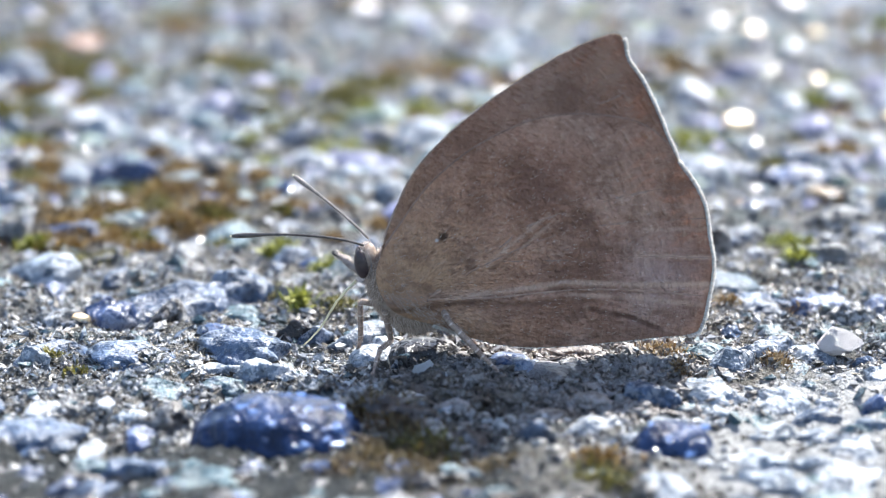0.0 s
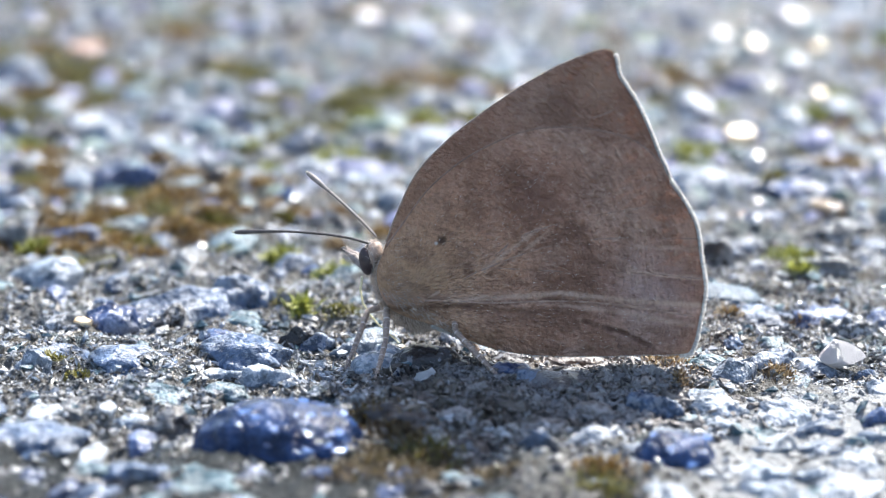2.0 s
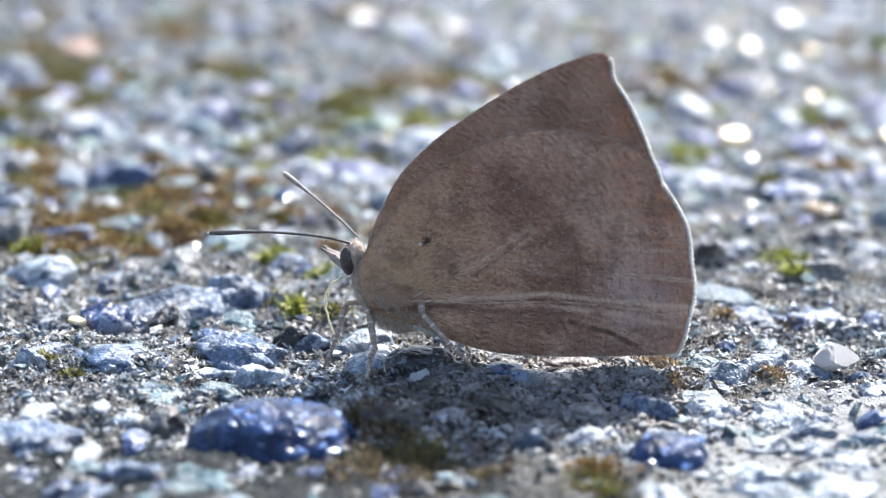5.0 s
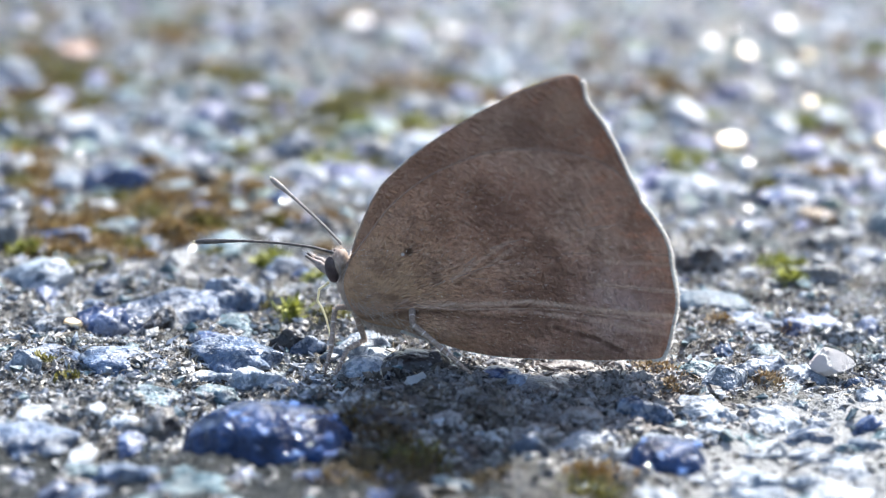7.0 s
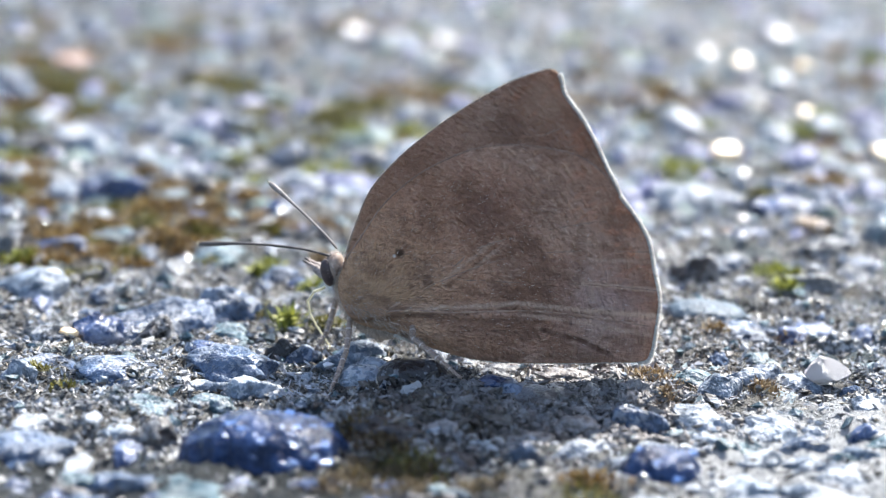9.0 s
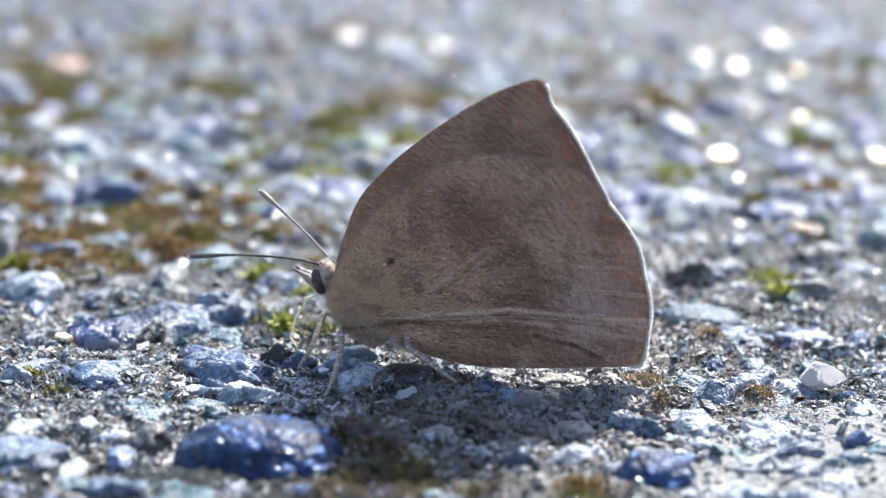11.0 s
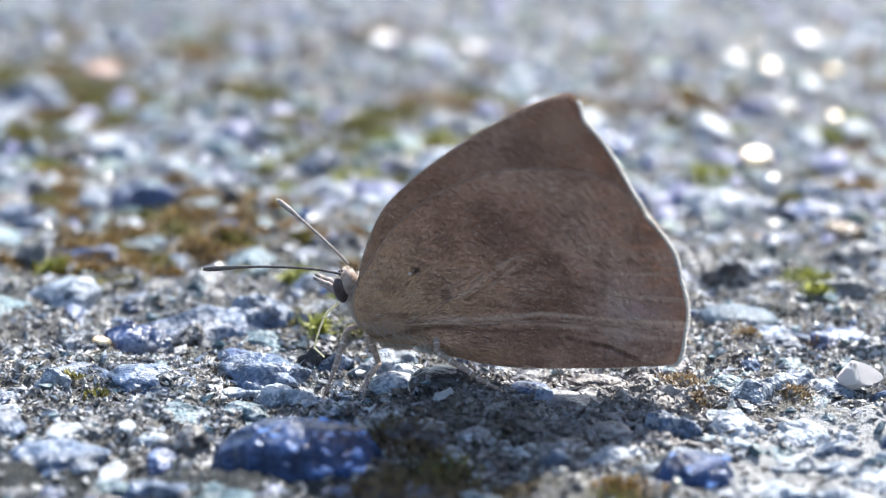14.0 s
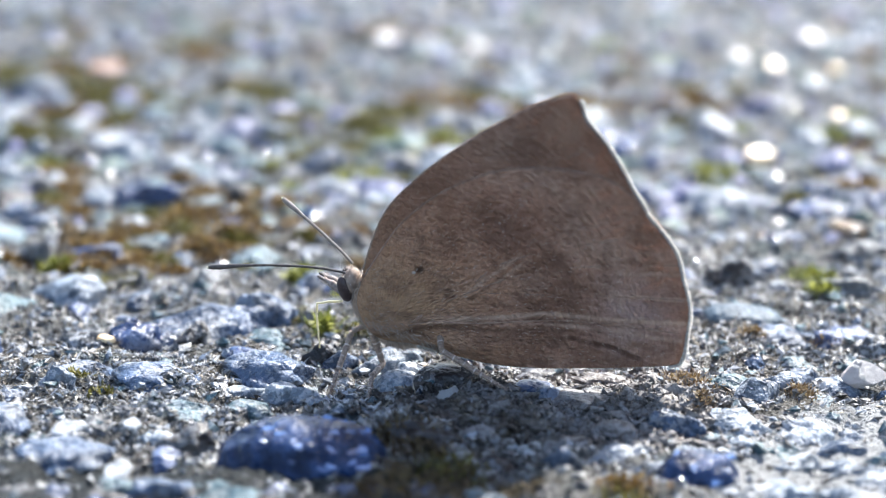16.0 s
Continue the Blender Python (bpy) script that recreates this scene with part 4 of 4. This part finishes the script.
def body_fur():
    r = np.random.RandomState(21)
    roots, ways = [], []
    turn = np.array(pose(0, 0, 0, 0, -32, 0).to_3x3())
    for _ in range(5200):
        v = r.normal(0, 1, 3)
        v /= np.linalg.norm(v)
        if v[1] > 0.5:
            continue
        p = turn @ (v * (2.15, 1.35, 3.1)) + (-2.75, 0, 5.1)
        if p[0] > -4.15 and p[2] > 3.5 and v[1] < 0:
            continue
        n = turn @ (v / (2.15, 1.35, 3.1))
        roots.append(p)
        ways.append(n / np.linalg.norm(n) + (0.5, 0, -0.5))
    hairs("thorax_hair", roots, ways, 0.55, 0.026, HAIR, thorax, "soft grey hair", 22)
    roots = []
    for _ in range(160):
        x, z = r.normal(-3.4, 0.8), r.uniform(3.2, 9.0)
        if x < -4.2:
            continue
        roots.append((x, float(wing_y(x, z, -1, 0.28)), z))
    hairs("wing_base_hair", roots, [(0.8, -0.12, 0.35)] * len(roots), 0.7, 0.014, HAIR, thorax, "brown hair over the wing bases", 25)
    roots = []
    for _ in range(380):
        u = r.rand()
        x, z = -4.3 + 5.6 * u + r.normal(0, 0.25), 5.4 - 3.2 * u ** 0.8 + abs(r.normal(0, 0.75)) * (1 - 0.6 * u)
        roots.append((x, float(wing_y(x, z, -1, 0.27)) - 0.02, z))
    hairs("flank_hair", roots, [(0.75, -0.1, -0.55)] * len(roots), 0.6, 0.02, HAIR, thorax, "grey hair along the body side", 26)
    roots = [(r.uniform(-2.6, 2.2), r.uniform(-1.0, 0.8), r.uniform(2.3, 3.0)) for _ in range(500)]
    hairs("belly_hair", roots, [(0.5, -0.15, -0.8)] * 500, 0.75, 0.018, HAIR, abdomen, "grey hair under the body", 23)
    roots, ways = [], []
    for _ in range(420):
        v = r.normal(0, 1, 3)
        v /= np.linalg.norm(v)
        roots.append(v * (0.64, 0.9, 1.15) + (-5.3, 0, 7.3))
        ways.append(v + (-0.1, 0, 0.4))
    hairs("head_hair", roots, ways, 0.27, 0.018, HAIR, head, "short grey hair", 24)


body_fur()


def antenna(material, label, bend):
    """Built along -x from its own base, with a slim club at the tip."""
    line = spline([(0, 0, 0), (-2.2, 0, bend), (-6.0, 0, bend * 1.1), (-10.2, 0, 0)], 44, closed=False)
    u = np.linspace(0, 1, 44)
    radii = 0.095 + 0.012 * np.sin(u * 140) + 0.10 * np.exp(-((u - 0.9) / 0.11) ** 2) - 0.05 * (u > 0.99)
    ob = part("antenna", tube_mesh("antenna", line, radii, material, 8), butterfly, label)
    tip = part("club", tube_mesh("club", [(-10.2, 0, 0), (-10.3, 0, 0), (-10.38, 0, 0)], (0.10, 0.085, 0.03), TONGUE, 8), ob, "orange-buff tip")
    return ob


near_antenna = antenna(HORN, "dark ringed antenna held level", 0.35)
far_antenna = antenna(HORN_PALE, "pale ringed antenna held high", 0.12)
far_antenna.scale = (0.665, 1, 1)

# The proboscis bends, so it is six rigid pieces, each along +x from its joint.
TONGUE_STEP = 0.98
tongue_parts = []
for k in range(6):
    line = [(TONGUE_STEP * 1.06 * u, 0, 0.03 * math.sin(math.pi * u)) for u in np.linspace(0, 1, 9)]
    radii = np.linspace(0.1 - 0.008 * k, 0.092 - 0.008 * k, 9)
    tongue_parts.append(part("proboscis", tube_mesh("proboscis", line, radii, TONGUE, 8), butterfly, "straw-coloured thread-like proboscis"))

LEGS = (((-3.8, 0.3, 3.9), (2.0, 3.0, 1.9), (-1.0, 0.1, 0.25)),
        ((-4.0, -0.9, 3.9), (2.9, 2.5, 2.2), (0.15, 0.5, -0.8)),
        ((-0.4, -0.9, 4.2), (1.8, 3.1, 2.3), (0.2, -1.0, 0.25)),
        ((0.1, 0.9, 2.8), (2.2, 2.2, 2.1), (0.2, 1.0, 0.25)))
leg_parts = []
for hip, sizes, bend in LEGS:
    bones = []
    for kind, size, r0, r1 in (("femur", sizes[0], 0.25, 0.2), ("tibia", sizes[1], 0.2, 0.19), ("tarsus", sizes[2], 0.18, 0.09)):
        u = np.linspace(0, 1, 12)
        radii = r0 + (r1 - r0) * u + (0.025 * np.sin(u * 22) if kind == "tarsus" else 0.02 * np.sin(u * 3.1))
        bone = part(kind, tube_mesh(kind, [(size * a, 0, 0) for a in u], radii, LEG, 8), butterfly, "grey scaly leg joint" if kind != "tarsus" else "ringed grey foot")
        r = np.random.RandomState(int(size * 100))
        roots = [(size * r.rand(), r.normal(0, 0.1), r.normal(0, 0.1)) for _ in range(150)]
        hairs("leg_hair", roots, [(0.7, 0.6 * r.normal(), 0.6 * r.normal()) for _ in roots], 0.24, 0.014, HAIR, bone, "", 31)
        bones.append(bone)
    leg_parts.append(bones)

# ---- chips and moss in their places ----
FACE = (19, 12)
chip(-26.6, 7.6, 1.3, 1.0, AMBER, "small orange stone chip lying on the road", (18, 6), 0.4)
chips_seen(FLAKE, "white angular quartz chip lying on the road", (20, -4), (-22.0, -16.0, 2.5, 1.0), (-22.1, -9.3, 1.7, 0.8),
           (-26.0, -10.5, 2.3, 0.8), (-23.8, -13.8, 0.7, 0.7), (-8.4, 10.4, 0.7, 0.6), (-7.4, 2.9, 0.9, 0.8))
block = new("stone_chip", mesh_of("stone_chip", *stone_shape(93, 3, cuts=11, rough=0.02), QUARTZ, smooth=False))
block.matrix_basis = pose(28.2 * MM, 2.9 * MM, 0.3 * MM, 20, 8, -14) @ Matrix.Diagonal((1.55 * MM, 1.15 * MM, 0.78 * MM, 1))
tagged(block, "white angular quartz block lying on the road", "stone chip", "white chips on the road")
chips_seen(QUARTZ, "bright sunlit quartz chip set in the road", FACE, (6.3, 80.5, 2.6, 2.2), (1.8, 122.4, 3.2, 2.9),
           (34.5, 119.8, 3.1, 2.8), (-9.9, 128.8, 3.8, 1.8), (45.5, 132.0, 3.8, 3.1),
           (-51.0, 122.4, 2.2, 1.5), (28.2, 43.4, 1.1, 0.9))
chip(40.8, 97.0, 3.0, 2.4, FLAKE, "white stone flake set in the road", (14, 4), 0.2)
chip(29.6, 63.4, 4.4, 2.6, AMBER, "amber-tinted quartz chip set in the road", (17, 6), 0.3)
chip(27.3, 77.8, 5.2, 2.6, FLAKE, "long pale stone flake set in the road", (22, 24), 0.2)
chips_seen(AMBER, "amber-tinted quartz chip set in the road", FACE, (41.3, 86.8, 1.6, 2.9), (45.8, 68.0, 3.4, 1.8), (37.5, 112.0, 3.0, 2.0),
           (45.0, 112.0, 2.2, 1.6))
chip(-42.0, 100.0, 5.0, 4.0, FELDSPAR, "pinkish feldspar flake set in the road", (14, 6), 0.2)


def moss_seen(material, label, thick, blade, *rows):
    for x, y, w, h in rows:
        moss(x, y + 0.3 * w, 1.2 * w, 1.3 * max(w * 0.7, h), 0.35 * h, int(thick * (30 + 26 * w * w ** 0.5)), material, label, blade)


moss_seen(MOSS_GREEN, "bright yellow-green moss tuft in a joint", 1.0, 1.15, (28.6, 25.7, 2.8, 2.4), (28.2, 20.5, 1.8, 1.4), (-10.1, 57.4, 3.9, 1.7),
          (-9.0, 20.2, 2.2, 1.2), (-14.0, 24.2, 1.3, 1.0), (-13.4, 25.5, 1.8, 1.2), (-34.1, 27.0, 2.2, 1.2))
moss(-11.0, 11.6, 1.5, 1.3, 0.9, 46, MOSS_GREEN, "bright yellow-green star of moss in a joint", 1.7)
moss_seen(MOSS_OLIVE, "dark olive moss cushion between the chippings", 1.3, 0.7, (-12.4, 15.0, 3.5, 1.3), (-6.0, 57.4, 3.9, 1.7), (-25.4, -2.4, 1.6, 1.0), (-27.7, 0.3, 1.6, 1.0),
          (-1.4, -16.0, 4.6, 1.8), (9.6, -21.5, 3.0, 1.0), (-45.0, 100.0, 7.0, 2.4), (-36.0, 120.0, 7.0, 2.4), (-52.0, 118.0, 6.0, 2.4), (-25.0, 110.0, 6.0, 2.0),
          (-7.8, 9.8, 2.5, 1.3), (-34.0, 85.4, 5.7, 1.9), (-18.2, 26.5, 2.6, 1.2), (-17.0, 60.7, 2.8, 1.4), (53.0, 113.4, 4.3, 2.2))
moss_seen(MOSS_OCHRE, "ochre withered moss patch on the asphalt", 1.3, 0.9, (-22.0, 31.0, 5.0, 2.0), (-18.2, 46.0, 6.5, 2.4), (-20.0, 42.0, 5.0, 2.0), (-28.3, 36.3, 4.0, 1.6), (-30.4, 33.5, 4.5, 1.8), (-27.6, 28.9, 4.0, 1.6), (-25.4, 41.5, 6.0, 2.2),
          (-38.0, 49.5, 5.0, 2.2), (-24.6, 26.2, 2.6, 1.4), (-21.7, 36.5, 4.0, 1.5), (-32.0, 31.5, 4.0, 1.5), (-25.0, 48.5, 4.5, 1.8), (9.6, -19.5, 2.6, 0.9), (-44.2, 80.0, 4.4, 3.1),
          (-34.9, 42.5, 3.1, 2.1), (-2.8, 91.1, 7.7, 3.9), (42.6, 65.2, 3.5, 2.3), (20.7, 113.4, 4.2, 2.1))
moss_seen(MOSS_DRY, "dry brown moss and straw crumbs", 1.4, 0.58, (15.3, 0.3, 4.0, 1.8), (16.1, -3.0, 1.6, 1.4), (23.5, -0.3, 2.4, 1.2),
          (21.5, 11.0, 2.1, 1.1), (27.0, 11.0, 2.2, 1.1))

# Moss of the dark hollows; part of their shade is painted into its brown.
moss_seen(MOSS_DARK, "dark moss in a hollow, the hollow's shade put into its colour", 1.2, 0.7, (-27.0, 46.5, 5.0, 2.0), (-24.0, 40.0, 4.5, 1.8), (-30.5, 38.0, 4.5, 1.8), (-20.5, 34.0, 4.0, 1.6), (-33.0, 33.0, 4.0, 1.6),
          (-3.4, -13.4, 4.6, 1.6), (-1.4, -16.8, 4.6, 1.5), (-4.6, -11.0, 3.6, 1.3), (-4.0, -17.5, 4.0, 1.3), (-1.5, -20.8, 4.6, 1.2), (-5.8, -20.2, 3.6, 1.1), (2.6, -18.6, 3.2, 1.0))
for _ in range(28):
    moss_seen(rng.choice((MOSS_OCHRE, MOSS_OCHRE, MOSS_OLIVE, MOSS_DRY)), "scrap of ochre moss among the chippings", 1.3, 0.85,
              (rng.gauss(-23, 7.5), rng.gauss(35, 6.5), rng.uniform(1.2, 3.4), rng.uniform(0.9, 1.6)))
for _ in range(76):
    far = 22 + 112 * rng.random()
    across, kind = rng.uniform(-1, 1) * (30 + 0.22 * far), rng.choice((MOSS_OCHRE, MOSS_OLIVE, MOSS_OCHRE, MOSS_GREEN))
    if far > 46 or across < -16:
        moss_seen(kind, "small moss crumb in a joint of the asphalt", 1.8, 1.0, (across, far, rng.uniform(1.6, 4.2), rng.uniform(1.0, 2.0)))
for _ in range(22):
    moss_seen(rng.choice((MOSS_OCHRE, MOSS_OLIVE, MOSS_OLIVE)), "olive moss patch on the far road", 1.6, 1.1, (rng.uniform(-60, 30), rng.uniform(66, 132), rng.uniform(4, 8), rng.uniform(1.6, 2.4)))
fill_stones()
grit(15000, GRIT_PALE, "pale grit and splinters", 0.08, 0.4, 71, -18, 110, 1.9)
grit(1500, SPLINTER, "glossy bluish and white splinters", 0.12, 0.45, 73, -18, 46, 1.1, 0.45)
grit(1900, SPLINTER, "glossy chips of the far road", 0.3, 0.9, 74, 22, 122, 1.0, 0.45)
grit(9000, GLINT, "white splinters and straw flecks", 0.1, 0.5, 75, -9, 34, 1.0, 0.5, (0.1, 0.28))
grit(5000, STRAW, "straw-coloured plant fibres and husks", 0.12, 0.6, 79, -9, 34, 1.0, 0.5, (0.06, 0.18))
grit(350, PALE, "pale flat flakes of stone", 0.25, 0.6, 77, -11, 32, 1.0, 0.35)
grit(220, TEAL, "teal flat flakes of stone", 0.3, 0.8, 78, -11, 32, 1.0, 0.35)
grit(5000, GRIT_DARK, "dark crumbs between the splinters", 0.06, 0.26, 76, -9, 30, 1.0, 0.8)
grit(2600, SHADED_SLAB, "brown-grey crumbs of binder", 0.12, 0.55, 80, tilt=0.5, spot=(11, -4, 4, 3.4))
# Dark crumbs put shade into the ground's colour in front of the body.
grit(2600, CRUMB, "dark brown crumbs on the slab, coloured to deepen its shadow", 0.12, 0.5, 81, tilt=0.5, spot=(3.5, -3, 4.5, 3.2))
grit(12000, GRIT_DARK, "dark grit and crumbs", 0.1, 0.45, 72)


# ---- what moves ----
def between(rows, t):
    ts = [r[0] for r in rows]
    return [float(np.interp(t, ts, [r[k] for r in rows])) for k in range(1, len(rows[0]))]


def motions():
    body = [
        (0, pose(0.00000, 0.00000, -0.00000, -3.03, -0.01, -0.05)),
        (0.5, pose(-0.00006, 0.00110, -0.00042, -5.77, -0.05, -2.98)),
        (1, pose(0.00019, 0.00271, -0.00091, -7.54, -0.55, -6.46)),
        (1.5, pose(0.00036, 0.00298, -0.00087, -4.07, -1.12, -8.75)),
        (2, pose(-0.00000, 0.00340, -0.00065, -1.35, -1.57, -15.85)),
        (2.5, pose(-0.00017, 0.00345, -0.00060, -0.63, -1.06, -16.03)),
        (3, pose(-0.00034, 0.00353, -0.00078, -2.49, -1.19, -14.55)),
        (3.5, pose(-0.00038, 0.00319, -0.00058, -1.46, -0.45, -13.30)),
        (4, pose(-0.00073, 0.00255, -0.00039, -1.10, 0.10, -11.04)),
        (6.5, pose(-0.00116, 0.00240, -0.00008, 10.38, 0.55, -9.90)),
        (7, pose(-0.00139, 0.00342, -0.00020, 12.77, -0.55, -13.22)),
        (7.5, pose(-0.00140, 0.00409, -0.00049, 11.77, -1.39, -14.52)),
        (8, pose(-0.00141, 0.00505, -0.00099, 7.42, -3.84, -15.75)),
        (8.5, pose(-0.00138, 0.00535, -0.00090, 5.45, -4.10, -17.86)),
        (9, pose(-0.00150, 0.00549, -0.00083, 6.61, -2.72, -18.12)),
        (11.5, pose(-0.00172, 0.00590, -0.00099, 11.02, -3.92, -17.84)),
        (12, pose(-0.00210, 0.00546, -0.00087, 12.88, -4.83, -14.48)),
        (12.5, pose(-0.00213, 0.00458, -0.00045, 13.79, -3.52, -14.92)),
        (13, pose(-0.00246, 0.00418, -0.00029, 15.51, -2.40, -13.41)),
        (13.5, pose(-0.00250, 0.00355, -0.00009, 17.01, -2.51, -13.53)),
        (14, pose(-0.00229, 0.00302, 0.00020, 18.20, -2.39, -13.41)),
        (14.5, pose(-0.00239, 0.00345, 0.00005, 18.11, -2.25, -13.28)),
        (15, pose(-0.00235, 0.00317, 0.00013, 18.11, -2.26, -13.57)),
        (15.5, pose(-0.00236, 0.00314, 0.00005, 17.55, -2.36, -14.00)),
        (16, pose(-0.00236, 0.00328, 0.00001, 17.74, -2.34, -13.92)),
    ]
    walk(butterfly, body)

    near = ((0, -1.8, -22), (0.5, -3.6, -18), (1, -2.6, -12), (1.5, -1.2, -7), (2, 0.8, 0), (3, 0.7, 0), (3.5, 0.8, 0), (4, -0.2, 0), (7, -0.1, 0), (7.5, 0.1, 0),
            (8, 2.4, 0), (8.5, 2.4, 0), (9, 1.2, 0), (11.5, 0.1, 0), (12, 1.8, 0), (12.5, 1.5, 0), (13, 0.0, 0), (13.5, -0.6, 0), (14.5, -0.8, 0), (16, -0.8, 0))
    far = ((0, 41.1), (1, 41), (2, 41), (2.5, 39.8), (3.5, 39), (4, 38.8), (6.5, 43), (7, 45.4), (8, 46.5), (8.5, 45.4), (9, 44.9), (11.5, 48.2), (12, 49.3), (16, 49.7))
    walk(near_antenna, [(t, pose(-5.43 * MM, -0.45 * MM, 8.41 * MM, 0, a, swing)) for t, a, swing in near])
    walk(far_antenna, [(t, pose(-5.12 * MM, 0.4 * MM, 8.66 * MM, 0, a, 0)) for t, a in far])

    times = (0, 0.5, 1, 1.5, 2, 2.5, 3, 3.5, 4, 6.5, 7, 7.5, 8, 8.5, 9, 9.2, 11.3, 11.5, 12, 12.5, 13, 13.5, 14, 14.5, 15, 15.5, 16)
    root = (226, 190, 274, 282, 260, 278, 274, 235, 228, 200, 220, 264, 254, 244, 205, 280, 195, 213, 213, 193, 163, 193, 224, 193, 231, 202, 186)
    second = (230, 231, 271, 289, 279, 280, 277, 253, 241, 243, 259, 268, 259, 249, 235, 283, 229, 216, 230, 199, 173, 210, 232, 209, 247, 250, 193)
    third = (238, 277, 297, 306, 301, 295, 290, 295, 275, 274, 295, 274, 263, 257, 275, 277, 238, 235, 242, 232, 230, 238, 246, 266, 279, 282, 259)
    fourth = (240, 288, 298, 306, 313, 296, 303, 323, 295, 283, 282, 268, 272, 285, 293, 268, 244, 241, 238, 251, 282, 247, 248, 286, 302, 292, 267)
    fifth = (232, 302, 298, 306, 320, 296, 317, 328, 307, 281, 277, 274, 340, 329, 300, 265, 250, 250, 245, 249, 282, 264, 250, 280, 313, 301, 266)
    tip = (225, 300, 298, 306, 320, 296, 317, 328, 319, 281, 278, 290, 352, 340, 299, 275, 310, 345, 323, 340, 282, 340, 310, 278, 328, 307, 268)
    tongue_rows = [[] for _ in tongue_parts]
    for t, angles in zip(times, zip(root, second, third, fourth, fifth, tip)):
        at = Vector((-6.03, -0.3, 5.85))
        for rows, angle in zip(tongue_rows, angles):
            rows.append((t, Matrix.Translation(at * MM) @ pose(0, 0, 0, 0, -angle, 0)))
            at = at + Vector((math.cos(radians(angle)), 0, math.sin(radians(angle)))) * TONGUE_STEP
    for piece, rows in zip(tongue_parts, tongue_rows):
        walk(piece, rows)

    # Feet stand on the road; the joints above them follow the body.
    far_fore_foot = ((0, -6.2, 1.8), (0.5, -6.2, 1.7), (1, -6.1, 0.0), (1.5, -6.2, 0.0), (2, -7.0, 1.3), (2.5, -7.0, 3.8), (3, -6.8, 3.7), (3.5, -7.4, 1.3), (4, -7.9, 1.6), (6.5, -8.0, 0.8), (7, -7.8, 1.0), (8, -8.0, 2.1), (8.5, -8.6, 5.8), (9, -8.6, 6.0), (11.5, -9.3, 3.9), (12, -9.4, 3.5), (12.5, -9.9, 1.8), (13.5, -9.9, 1.6), (14, -9.7, 0.9), (16, -9.7, 0.7))
    near_fore_foot = ((0, -4.8, -3.6), (4, -4.9, -3.4), (6.5, -4.9, -3.9), (7, -7.0, 0.4), (7.5, -7.2, -1.2), (8, -7.1, -1.6), (9, -7.1, -1.4), (16, -6.9, -1.3))
    near_middle_foot = ((0, 4.2, -3.1), (1, 4.1, -3.0), (2, 3.8, -2.1), (3, 3.9, -2.3), (4, 2.5, -1.0), (6.5, 2.9, -1.7), (16, 2.9, -1.6))
    far_middle_foot = ((0, 2.5, 4.0), (3, 2.4, 5.5), (6.5, 2.0, 6.0), (16, 1.8, 6.2))
    feet = (far_fore_foot, near_fore_foot, near_middle_foot, far_middle_foot)
    knees = ((0, 0.4, 3.4), (1, 0.6, 3.4), (2, 1.3, 2.9), (3, 1.4, 2.7), (4, 0.2, 4.0), (6.5, 0.0, 4.2), (7, 0.4, 4.1), (8, 0.8, 3.6), (9, 1.0, 3.2),
             (11.5, 1.2, 3.1), (12.5, 1.2, 3.1), (16, 1.3, 3.3))
    for bones, (hip, sizes, bend), path in zip(leg_parts, LEGS, feet):
        rows = ([], [], [])
        for t, m in body:
            fx, fy = between(path, t)
            foot = m.inverted() @ (Vector((fx, fy, float(relief(fx, fy)) + 0.15)) * MM) / MM
            hip_at, bend_way = Vector(hip), Vector(bend).normalized()
            ankle = foot + ((hip_at - foot).normalized() + bend_way * 0.25).normalized() * sizes[2] * 0.95
            a, b = sizes[0], sizes[1]
            way = ankle - hip_at
            d = min(way.length, (a + b) * 0.985)
            way.normalize()
            along = (a * a - b * b + d * d) / (2 * d)
            rise = math.sqrt(max(a * a - along * along, 0.0))
            out = (bend_way - way * bend_way.dot(way)).normalized()
            knee = hip_at + way * along + out * rise
            ankle = hip_at + way * d
            if bones is leg_parts[2]:
                kx, kz = between(knees, t)
                knee = Vector((kx, -2.0, kz))
                ankle = knee + (foot - knee).normalized() * b
                hip_at = knee + Vector((-0.25, 1.0, 0.2)).normalized() * a
            for bone_rows, p, q in zip(rows, (hip_at, knee, ankle), (knee, ankle, foot)):
                bone_rows.append((t, Matrix.Translation(p * MM) @ (q - p).to_track_quat("X", "Z").to_matrix().to_4x4()))
        for bone, bone_rows in zip(bones, rows):
            walk(bone, bone_rows)


motions()
